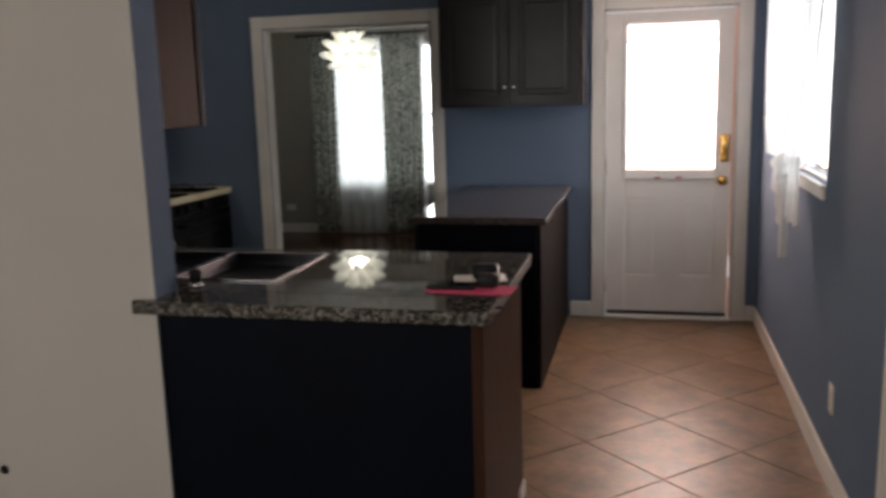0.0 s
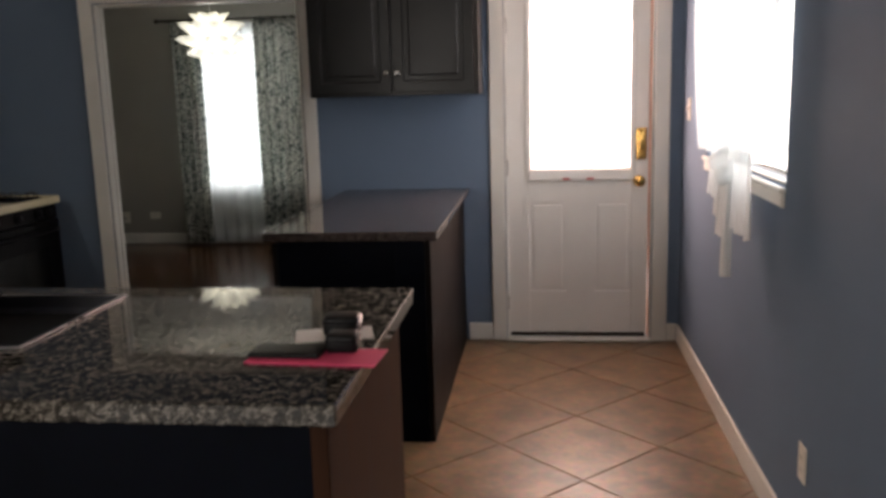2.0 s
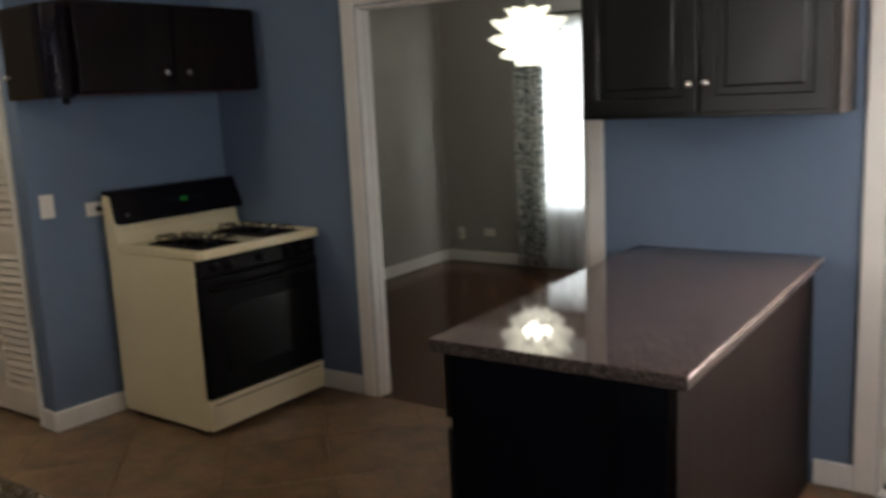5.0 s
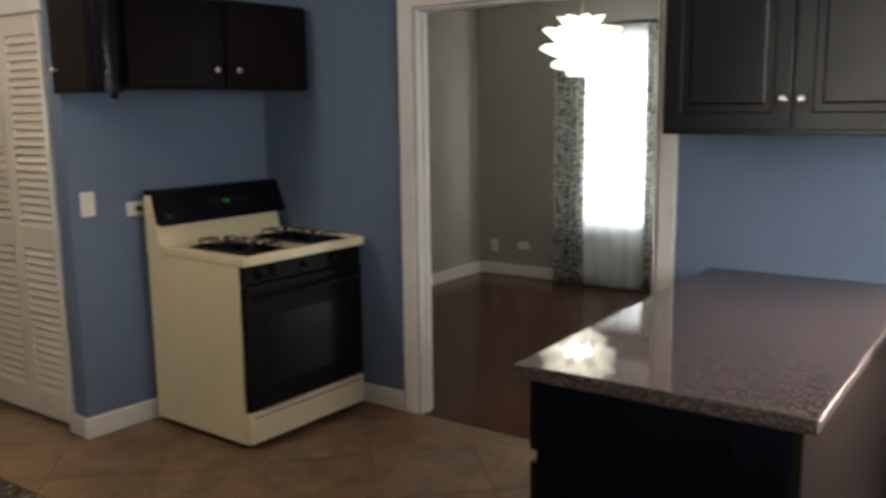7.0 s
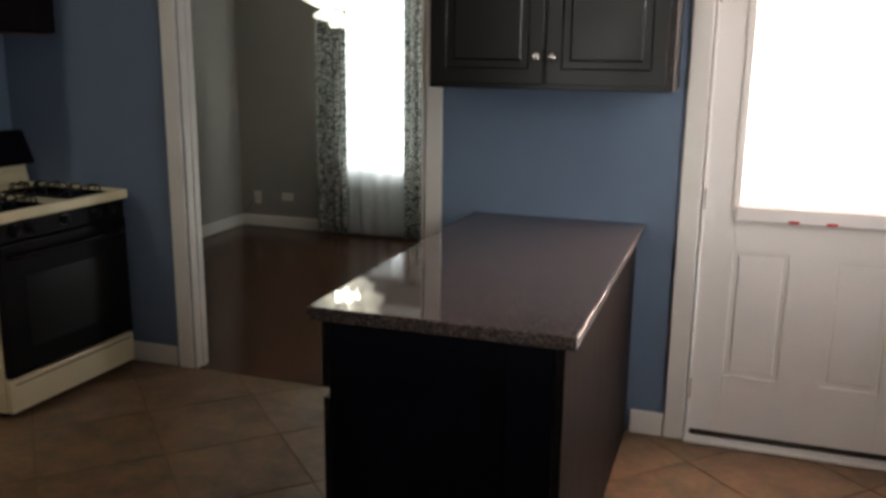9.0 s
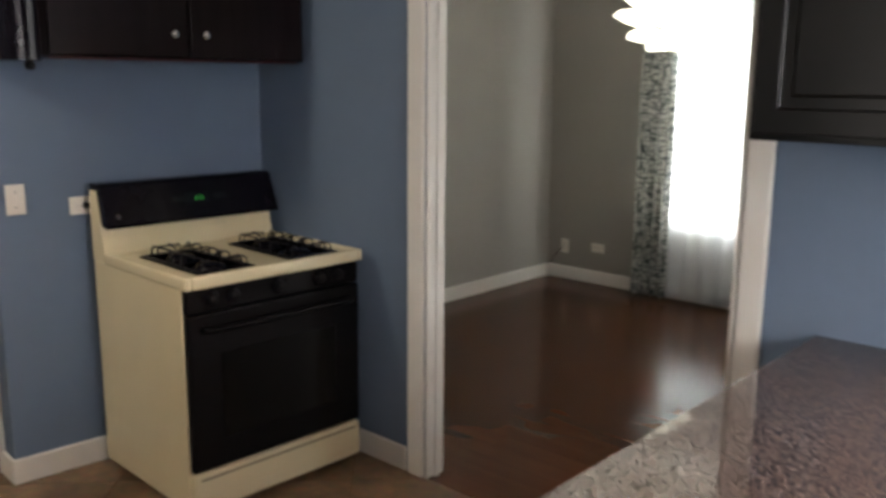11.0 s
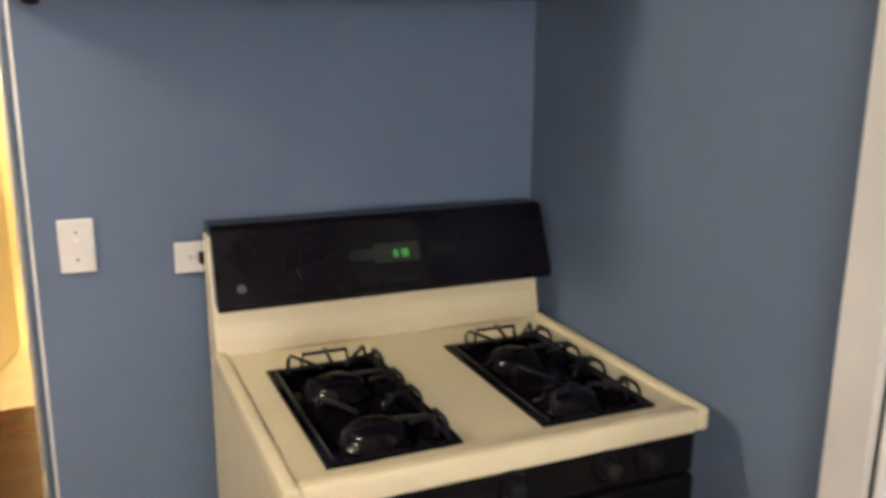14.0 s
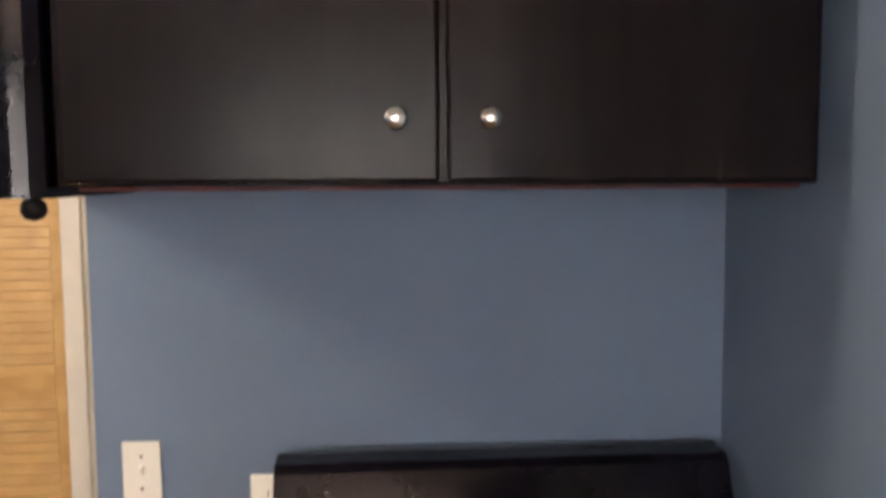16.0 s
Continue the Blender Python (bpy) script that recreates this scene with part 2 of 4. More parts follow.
NICKEL = mat("satin_nickel", (0.62, 0.60, 0.57), 0.25, metal=1.0, vary=0.04, bump=0)
BRASS = mat("polished_brass", (0.78, 0.50, 0.16), 0.2, metal=1.0, vary=0.06, bump=0)
OLDBRONZE = mat("dark_bronze", (0.06, 0.05, 0.04), 0.35, metal=0.8, vary=0.1, bump=0)
CREAM = mat("almond_enamel", (0.71, 0.63, 0.415), 0.24, vary=0.04, scale=3, fine=80, bump=0.02)
BLACKGLOSS = mat("black_enamel", (0.006, 0.005, 0.008), 0.12, spec=0.2, vary=0.2, scale=5, fine=60, bump=0.02)
IRON = mat("black_cast_iron", (0.005, 0.005, 0.006), 0.38, spec=0.35, vary=0.3, scale=20, fine=120, bump=0.25)
BLACKPLASTIC = mat("black_plastic", (0.007, 0.007, 0.008), 0.5, spec=0.2, vary=0.2, fine=90, bump=0.05)
PLASTIC = mat("ivory_plastic", (0.72, 0.69, 0.62), 0.35, vary=0.03, fine=90, bump=0.02)
LOUVRE = mat("off_white_louvre_paint", (0.73, 0.68, 0.59), 0.42, vary=0.06, scale=5, fine=80, bump=0.06)
PINE = wood("yellow_pine", (0.52, 0.31, 0.11), (0.68, 0.45, 0.19), 0.42, grain=(2, 12, 5), piece=0.05)
PINK = mat("pink_paper", (0.80, 0.08, 0.20), 0.7, vary=0.05, fine=200, bump=0.03)
PAPER = mat("white_paper", (0.72, 0.72, 0.70), 0.7, vary=0.05, fine=200, bump=0.03)
RED = mat("red_plastic", (0.45, 0.02, 0.03), 0.4, vary=0.05, bump=0)
PETAL = glow("lit_white_lamp_petal", (1.0, 0.96, 0.78), 2.1, 0.35)
# each petal is brightest at its root beside the bulb and dimmer at its tip
n, l = PETAL.node_tree.nodes, PETAL.node_tree.links
tc, xyz, fall = n.new("ShaderNodeTexCoord"), n.new("ShaderNodeSeparateXYZ"), n.new("ShaderNodeMapRange")
for key, value in (("From Max", 0.19), ("To Min", 3.0), ("To Max", 1.1)):
    fall.inputs[key].default_value = value
l.new(tc.outputs["Object"], xyz.inputs["Vector"])
l.new(xyz.outputs["X"], fall.inputs["Value"])
l.new(fall.outputs["Result"], n["Principled BSDF"].inputs["Emission Strength"])
CURTAIN = cloth("patterned_curtain_cloth", (0.74, 0.74, 0.69), 0.0, 0.5, pattern=(0.09, 0.11, 0.112))
SHEER = cloth("white_sheer_cloth", (0.86, 0.88, 0.88), 0.14, 0.55)
MUSLIN = cloth("white_muslin_cloth", (0.80, 0.83, 0.83), 0.30, 0.55)
GREENLED = glow("green_display_segment", (0.05, 0.7, 0.08), 0.14)
DISPLAY = mat("dark_display_window", (0.006, 0.010, 0.007), 0.1, vary=0.1, bump=0)
PANE = glass("window_glass")
FROST = glass("frosted_glass", 0.35)
DAYGLOW = glow("daylight_haze", (1.0, 0.99, 0.97), 6.0)
BATHWALL = mat("bathroom_cream_paint", (0.72, 0.62, 0.40), 0.6, vary=0.04, fine=120, bump=0.08)
BATHTILE = mat("bathroom_floor_tile", (0.66, 0.56, 0.38), 0.3, vary=0.12, scale=4, fine=60, bump=0.05)
OCHRE = mat("ochre_wall_paint", (0.34, 0.24, 0.09), 0.6, vary=0.06, fine=120, bump=0.1)

# ---- tools ----


def box(bm, x0, x1, y0, y1, z0, z1, b=0.0, seg=1):
    vs = bmesh.ops.create_cube(bm, size=1.0)["verts"]
    for v in vs:
        v.co = Vector(((x0 + x1) / 2 + v.co.x * (x1 - x0), (y0 + y1) / 2 + v.co.y * (y1 - y0), (z0 + z1) / 2 + v.co.z * (z1 - z0)))
    if b:
        es = list({e for v in vs for e in v.link_edges})
        bmesh.ops.bevel(bm, geom=es, offset=b, segments=seg, profile=0.5, affect="EDGES", clamp_overlap=True)
    return bm


def holed(bm, xs, ys, holes, z0, z1):
    """A flat slab on a grid of cells with some cells left open, in one skin."""
    g = [[[bm.verts.new((x, y, z)) for z in (z0, z1)] for y in ys] for x in xs]
    cells = [(a, c) for a in range(len(xs) - 1) for c in range(len(ys) - 1) if (a, c) not in holes]
    for a, c in cells:
        for k in (0, 1):
            bm.faces.new((g[a][c][k], g[a + 1][c][k], g[a + 1][c + 1][k], g[a][c + 1][k]))
        for p, r, near in (((a, c), (a + 1, c), (a, c - 1)), ((a + 1, c), (a + 1, c + 1), (a + 1, c)), ((a + 1, c + 1), (a, c + 1), (a, c + 1)), ((a, c + 1), (a, c), (a - 1, c))):
            if near not in cells:
                bm.faces.new((g[p[0]][p[1]][0], g[r[0]][r[1]][0], g[r[0]][r[1]][1], g[p[0]][p[1]][1]))
    return bm


def cube(x0, x1, y0, y1, z0, z1, b=0.0, seg=1):
    return box(bmesh.new(), x0, x1, y0, y1, z0, z1, b, seg)


def lathe(profile, n=20, m=Matrix.Identity(4)):
    """A turned shape from (radius, height) rows, closed at both ends."""
    bm = bmesh.new()
    rings = [[bm.verts.new(m @ Vector((r * math.cos(2 * math.pi * k / n), r * math.sin(2 * math.pi * k / n), z))) for k in range(n)] for r, z in profile]
    for a, c in zip(rings, rings[1:]):
        for k in range(n):
            bm.faces.new((a[k], a[(k + 1) % n], c[(k + 1) % n], c[k]))
    bm.faces.new(rings[0][::-1])
    bm.faces.new(rings[-1])
    return bm


def tube(bm, pts, r, n=8):
    """A round bar along a line of points."""
    pts = [Vector(p) for p in pts]
    rings = []
    for i, p in enumerate(pts):
        d = (pts[min(i + 1, len(pts) - 1)] - pts[max(i - 1, 0)]).normalized()
        q = d.to_track_quat("Z", "Y")
        rings.append([bm.verts.new(p + q @ Vector((r * math.cos(2 * math.pi * k / n), r * math.sin(2 * math.pi * k / n), 0))) for k in range(n)])
    for a, c in zip(rings, rings[1:]):
        for k in range(n):
            bm.faces.new((a[k], a[(k + 1) % n], c[(k + 1) % n], c[k]))
    bm.faces.new(rings[0][::-1])
    bm.faces.new(rings[-1])
    return bm


def extrude_profile(pts, y0, y1):
    """A prism along y from an outline of (x, z)."""
    bm = bmesh.new()
    a = [bm.verts.new((x, y0, z)) for x, z in pts]
    c = [bm.verts.new((x, y1, z)) for x, z in pts]
    n = len(pts)
    for k in range(n):
        bm.faces.new((a[k], a[(k + 1) % n], c[(k + 1) % n], c[k]))
    bm.faces.new(a[::-1])
    bm.faces.new(c)
    bmesh.ops.recalc_face_normals(bm, faces=bm.faces)
    return bm


def mesh_of(name, bm, material, smooth=False):
    bmesh.ops.recalc_face_normals(bm, faces=bm.faces)
    me = bpy.data.meshes.new(name)
    bm.to_mesh(me)
    bm.free()
    for x in material if isinstance(material, (list, tuple)) else [material]:
        me.materials.append(x)
    if smooth:
        me.shade_smooth()
    return me


def part(name, bm, material, parent, label="", smooth=False, m=None):
    """One mesh under a thing or a part, in the thing's own space."""
    ob = new(name, bm if isinstance(bm, bpy.types.Mesh) else mesh_of(name, bm, material, smooth))
    ob.parent = parent
    if m is not None:
        ob.matrix_basis = m
    if label:
        tagged(ob, label)
    return ob


def thing(name, m, label, category, group="", kind=""):
    ob = new(name)
    ob.empty_display_size = 0.1
    ob.matrix_basis = m
    return tagged(ob, label, category, group, kind)


def solid(name, bm, material, label, category, kind="", group="", smooth=False, m=None):
    ob = new(name, mesh_of(name, bm, material, smooth))
    if m is not None:
        ob.matrix_basis = m
    return tagged(ob, label, category, group, kind)


def panel_door(w, h, t, rail, sink=0.008, sub=0.024):
    """A framed door leaf in the xz plane, front at -y, with a raised field in a sunk panel, in one skin."""
    bm = cube(0, w, 0, t, 0, h, 0.003)
    bm.normal_update()
    f = max((q for q in bm.faces if q.normal.y < -0.99), key=lambda q: q.calc_area())
    for width, push in ((rail - 0.003, 0.0), (0.006, sink), (sub, 0.0), (0.008, -sink * 0.7)):
        bmesh.ops.inset_region(bm, faces=[f], thickness=width, depth=0.0, use_even_offset=True)
        for v in f.verts:
            v.co.y += push
    return bm


def slab_door(w, h, t):
    return cube(0, w, 0, t, 0, h, 0.006, 3)


def knob_mesh(r, length):
    return lathe([(r * 0.55, 0), (r * 0.55, 0.003), (r * 0.35, 0.006), (r * 0.35, length * 0.5), (r * 0.9, length * 0.62), (r, length * 0.8), (r * 0.8, length), (0.001, length * 1.02)], 16)

# ---- structure ----
H = 2.45


def wall(name, boxes, material, label, by_normal=None):
    """A wall of butted blocks; by_normal gives another paint to the faces that look one way."""
    bm = bmesh.new()
    for b in boxes:
        box(bm, *b)
    mats = [material]
    if by_normal:
        axis, sign, other = by_normal
        mats.append(other)
        bm.normal_update()
        for f in bm.faces:
            if f.normal[axis] * sign > 0.5:
                f.material_index = 1
    me = bpy.data.meshes.new(name)
    bm.to_mesh(me)
    bm.free()
    for x in mats:
        me.materials.append(x)
    return tagged(new(name, me), label, "wall", kind="structure")


DL, DR, OL, OR, OT = -0.18, 0.65, -2.577, -1.345, 2.02
wall_north = wall("wall_north", [(-3.83, OL, 6.1, 6.175, 0, H), (OL, OR, 6.1, 6.175, OT, H), (OR, DL, 6.1, 6.175, 0, H), (DL, DR, 6.1, 6.22, 2.04, H), (DR, 0.93, 6.1, 6.22, 0, H)],
                  BLUE, "blue painted kitchen wall with a cased opening", (1, 1, GREY))
wall_east = wall("wall_east", [(0.81, 0.93, -2.5, 4.01, 0, H), (0.81, 0.93, 4.01, 5.35, 0, 1.125), (0.81, 0.93, 4.01, 5.35, 2.15, H), (0.81, 0.93, 5.35, 6.1, 0, H)],
                 BLUE, "blue painted kitchen wall with a window")
LM = pose(-3.715, 4.953, 0, 0, 0, -4.5)  # the stove wall stands a little out of square
wall_stove = wall("wall_west", [(-0.12, 0.0, 0, 1.15, 0, H)], BLUE, "blue painted wall behind the stove")
wall_stove.matrix_basis = LM
wall("wall_partition", [(-5.77, -1.366, 2.56, 2.69, 0, H)], BLUE, "partition wall, cream on one side and blue on the other", (1, -1, WHITEWALL))
wall("wall_south", [(-5.77, -3.7, -2.62, -2.5, 0, H), (-3.7, -1.3, -2.62, -2.5, 0, 0.85), (-3.7, -1.3, -2.62, -2.5, 2.15, H), (-1.3, 0.93, -2.62, -2.5, 0, H)], WHITEWALL, "plain cream living room wall with a window opening")
wall("wall_living_west", [(-5.77, -5.65, -2.5, 2.56, 0, H)], WHITEWALL, "plain cream living room wall")
wall("wall_hall_west", [(-5.77, -5.65, 2.69, 3.47, 0, H), (-5.77, -5.65, 3.47, 4.30, 2.03, H), (-5.77, -5.65, 4.30, 4.63, 0, H), (-5.77, -5.65, 4.63, 5.36, 2.03, H), (-5.77, -5.65, 5.36, 5.62, 0, H)],
     mat("beige_hall_paint", (0.55, 0.52, 0.45), 0.6, vary=0.04, fine=120), "beige hall wall with a closet and a doorway")
wall("wall_hall_north", [(-5.65, -4.72, 5.50, 5.62, 0, H), (-4.84, -4.72, 5.02, 5.50, 0, H), (-4.66, -3.83, 4.98, 5.06, 2.02, H), (-4.66, -3.83, 5.50, 5.62, 0, H)],
     OCHRE, "ochre hall wall above a closet")
wall("wall_closet_end", [(-4.84, -4.66, 4.92, 5.02, 0, H)], BLUE, "narrow blue wall end beside the closet")
wall("dining_wall_north", [(-4.52, -3.38, 9.5, 9.62, 0, H), (-3.38, -2.18, 9.5, 9.62, 0, 0.55), (-3.38, -2.18, 9.5, 9.62, 2.1, H), (-2.18, -0.6, 9.5, 9.62, 0, H)], GREY, "grey-green dining room wall with a tall window")
wall("dining_wall_west", [(-4.52, -4.4, 6.22, 9.5, 0, H)], GREY, "grey-green dining room wall")
wall("dining_wall_east", [(-0.72, -0.6, 6.176, 9.5, 0, H)], GREY, "grey-green dining room wall")
wall("dining_wall_south", [(-4.52, -3.83, 6.1, 6.22, 0, H)], GREY, "grey-green dining room wall")
wall("bathroom_wall", [(-8.4, -5.77, 5.75, 5.85, 0, H), (-8.4, -8.3, 4.3, 5.75, 0, H), (-8.4, -5.77, 4.2, 4.3, 0, H)], BATHWALL, "cream bathroom walls lit by a warm lamp")
solid("ceiling", cube(-8.5, 1.0, -2.7, 9.7, H, H + 0.1), CEIL, "plain white ceiling", "ceiling", "structure")
solid("sub_floor", cube(-8.5, 1.0, -2.7, 9.7, -0.20, -0.03), GROUT, "concrete base under the floors", "floor", "structure")
bm = bmesh.new()
gr = bmesh.ops.create_grid(bm, x_segments=8, y_segments=8, size=400)["verts"]
for v in gr:
    v.co.z = -0.35
solid("ground", bm, mat("garden_ground", (0.09, 0.11, 0.05), 0.9, vary=0.4, scale=0.8, fine=20), "grassy ground outside the house", "ground", "structure")


def baseboard(name, runs, h=0.105):
    """Runs of skirting: (x0, x1, y0, y1, face axis and sign)."""
    ob = None
    for x0, x1, y0, y1 in runs:
        bm = bmesh.new()
        box(bm, x0, x1, y0, y1, 0.0, h, 0.005)
        ob = solid("baseboard", bm, TRIM, "white painted wooden baseboard along the wall", "baseboard", "structure")
    return ob


T = 0.016
baseboard("baseboard", [
    (-3.60, -2.680, 6.1 - T, 6.098), (-1.262, -1.12, 6.1 - T, 6.098), (-0.405, -0.265, 6.1 - T, 6.098), (0.742, 0.81 - T, 6.1 - T, 6.098),
    (0.81 - T, 0.808, 2.93, 6.1 - T), 
    (-4.398, -4.4 + T, 6.24, 9.5 - T), (-4.4, -0.72, 9.5 - T, 9.498), (-5.648, -5.65 + T, 4.375, 4.555), (-4.84, -4.66, 4.92 - T, 4.918)])


for b in ((0.001, T, -T, 1.13), (-0.12, 0.0, -T, -0.001)):
    solid("baseboard", cube(*b, 0.0, 0.105, 0.005), TRIM, "white painted wooden baseboard along the stove wall", "baseboard", "structure", m=LM)


def casing(name, label, parts_, m=None):
    ob = thing(name, pose(0, 0, 0), label, "trim", kind="structure")
    for b in parts_:
        part("trim_board", cube(*b, 0.006), TRIM, ob)
    return ob


casing("opening_trim", "white casing round the dining room opening", [
    (OL - 0.092, OL - 0.005, 6.08, 6.098, 0, OT + 0.09), (OR + 0.005, OR + 0.08, 6.08, 6.098, 0, OT + 0.09), (OL - 0.005, OR + 0.005, 6.08, 6.098, OT + 0.004, OT + 0.09),
    (OL + 0.001, OL + 0.016, 6.085, 6.188, 0, OT - 0.001), (OR - 0.016, OR - 0.001, 6.085, 6.188, 0, OT - 0.001), (OL + 0.016, OR - 0.016, 6.085, 6.188, OT - 0.016, OT - 0.001),
    (OL + 0.016, OL + 0.026, 6.125, 6.155, 0, OT - 0.016)])
casing("door_trim", "white casing round the back door", [
    (DL - 0.085, DL - 0.002, 6.08, 6.098, 0, 2.13), (DR + 0.002, DR + 0.09, 6.08, 6.098, 0, 2.13), (DL - 0.002, DR + 0.002, 6.08, 6.098, 2.043, 2.13),
    (DL + 0.001, DL + 0.010, 6.09, 6.22, 0, 2.038), (DR - 0.010, DR - 0.001, 6.09, 6.22, 0, 2.038), (DL + 0.01, DR - 0.01, 6.09, 6.22, 2.03, 2.038)])
casing("doorway_trim", "white casing round the bathroom doorway and pine closet", [
    (-5.648, -5.63, 4.295, 4.375, 0, 2.10), (-5.648, -5.63, 4.555, 4.635, 0, 2.10), (-5.648, -5.63, 4.635, 5.36, 2.03, 2.10), (-5.648, -5.63, 3.47, 4.295, 2.03, 2.10),
    (-5.77, -5.65, 4.631, 4.645, 0, 2.03)])
casing("closet_trim", "white casing round the louvred closet", [
    (-4.66, -3.83, 4.962, 4.978, 2.01, 2.09), (-4.685, -4.66, 4.95, 4.978, 0, 2.0), (-3.87, -3.845, 4.945, 5.0, 0, 2.0), (-4.86, -4.775, 4.902, 4.918, 0.106, 2.09)])


# ---- back door ----
def back_door():
    d = thing("door_1", pose(DL + 0.012, 6.128, 0.02), "white half-glazed back door with brass lock, closed", "door", kind="structure")
    w, h = 0.798, 2.005
    gx0, gx1, gz0, gz1 = 0.125, 0.705, 0.98, 1.935
    bm = bmesh.new()
    box(bm, 0, gx0, 0, 0.045, 0, h, 0.003)
    box(bm, gx1, w, 0, 0.045, 0, h, 0.003)
    box(bm, gx0, gx1, 0, 0.045, gz1, h)
    box(bm, gx0, gx1, 0, 0.045, 0.80, gz0)
    box(bm, gx0, gx1, 0, 0.045, 0, 0.27)
    box(bm, 0.335, 0.495, 0, 0.045, 0.27, 0.80)
    for a, c in ((gx0, 0.335), (0.495, gx1)):
        box(bm, a, c, 0.012, 0.045, 0.27, 0.80)
        box(bm, a + 0.022, c - 0.022, 0.004, 0.012, 0.292, 0.778, 0.003)
    part("leaf", bm, DOORWHITE, d)
    bm = bmesh.new()
    for a in ((gx0 - 0.02, gx0 + 0.012, gz0 - 0.02, gz1 + 0.02), (gx1 - 0.012, gx1 + 0.02, gz0 - 0.02, gz1 + 0.02)):
        box(bm, a[0], a[1], -0.012, 0, a[2], a[3], 0.004)
    for a in ((gx0 + 0.012, gx1 - 0.012, gz0 - 0.02, gz0 + 0.012), (gx0 + 0.012, gx1 - 0.012, gz1 - 0.012, gz1 + 0.02)):
        box(bm, a[0], a[1], -0.012, 0, a[2], a[3], 0.004)
    part("window_frame", bm, DOORWHITE, d)
    g = part("pane", cube(gx0, gx1, 0.02, 0.026, gz0, gz1), FROST, d, "bright frosted glass pane")
    g.visible_shadow = False
    bl = part("blind_rail", cube(gx0 - 0.005, gx1 + 0.005, -0.030, -0.013, gz0 - 0.055, gz0 + 0.005, 0.004), DOORWHITE, d, "white bottom rail of a door blind")
    for x in (0.335, 0.47):
        part("clip", cube(x - 0.02, x + 0.02, -0.034, -0.0305, gz0 - 0.053, gz0 - 0.041, 0.002), RED, bl, "small red clip")
    lock = part("lock_plate", cube(0.726, 0.786, -0.022, -0.001, 1.035, 1.215, 0.010, 3), BRASS, d, "polished brass deadbolt with a keypad cover")
    part("lock_cover", cube(0.736, 0.778, -0.050, -0.0225, 1.09, 1.205, 0.0125, 4), BRASS, lock, smooth=True)
    part("thumb_turn", lathe([(0.014, 0), (0.016, 0.012), (0.010, 0.02)], 14, pose(0.756, -0.0225, 1.062, 90)), BRASS, lock, smooth=True)
    k = part("knob_rose", lathe([(0.032, 0), (0.032, 0.006), (0.014, 0.012), (0.012, 0.035)], 20, pose(0.745, 0, 0.915, 90)), BRASS, d, "brass door knob", True)
    part("knob", lathe([(0.014, 0.034), (0.026, 0.042), (0.031, 0.055), (0.026, 0.068), (0.004, 0.073)], 20, pose(0.745, 0, 0.915, 90)), BRASS, k, smooth=True)
    for z in (0.2, 1.0, 1.8):
        part("hinge", cube(-0.008, 0.004, -0.006, 0.004, z - 0.045, z + 0.045, 0.002), NICKEL, d)
    part("door_sweep", cube(0.01, w - 0.01, -0.010, -0.001, 0.0, 0.022, 0.002), OLDBRONZE, d, "dark rubber sweep along the bottom edge")
    return d


back_door()
edge = thing("door_jamb_edge", pose(0, 0, 0), "edge of the back door jamb, tinted peach for leaking daylight, with a bright gap low down", "trim", kind="structure")
# peach colour stands in for warm daylight leaking past the door
LEAKGLOW = mat("jamb_daylight_tint", (0.82, 0.46, 0.32), 0.5, vary=0.08, fine=80)
part("stop_strip", cube(DR - 0.016, DR - 0.0105, 6.10, 6.20, 0.42, 2.03), LEAKGLOW, edge)
part("stop_strip", cube(DR - 0.0125, DR - 0.0105, 6.10, 6.20, 0.02, 0.4195), LEAKGLOW, edge)
solid("door_threshold", cube(DL, DR, 6.06, 6.22, 0.0, 0.016, 0.005), TRIM, "white wooden threshold under the back door", "threshold", "structure")
solid("backdrop", cube(-0.9, 1.4, 7.6, 7.62, -0.3, 3.2), DAYGLOW, "overexposed daylight haze outside the back door", "backdrop", "structure")


# ---- windows ----
def sash_window(name, m, w, h, label, sill=True, f=0.04, y0=0.05, mid_rail=0.02, apron=False):
    """A window in the xz plane, room side at -y."""
    o = thing(name, m, label, "window", kind="structure")
    bm = bmesh.new()
    for b in ((0, f, 0, h), (w - f, w, 0, h), (f, w - f, 0, f), (f, w - f, h - f, h), (f, w - f, h / 2 - mid_rail, h / 2 + mid_rail))[:5 if mid_rail else 4]:
        box(bm, b[0], b[1], y0, y0 + 0.04, b[2], b[3], 0.004)
    part("window_frame", bm, TRIM, o)
    for z0, z1 in ((f, h / 2 - mid_rail), (h / 2 + mid_rail, h - f)) if mid_rail else ((f, h - f),):
        p = part("pane", cube(f, w - f, y0 + 0.016, y0 + 0.022, z0, z1), PANE, o)
        p.visible_shadow = False
    if sill:
        part("window_sill", cube(0.002, w - 0.002, -0.022, 0.05, 0.001, 0.022, 0.005), TRIM, o)
    if apron:
        part("window_sill", cube(-0.02, w + 0.02, -0.024, -0.002, -0.012, 0.008, 0.005), TRIM, o)
        part("apron", cube(-0.01, w + 0.01, -0.014, -0.002, -0.058, -0.0125, 0.004), TRIM, o)
    return o


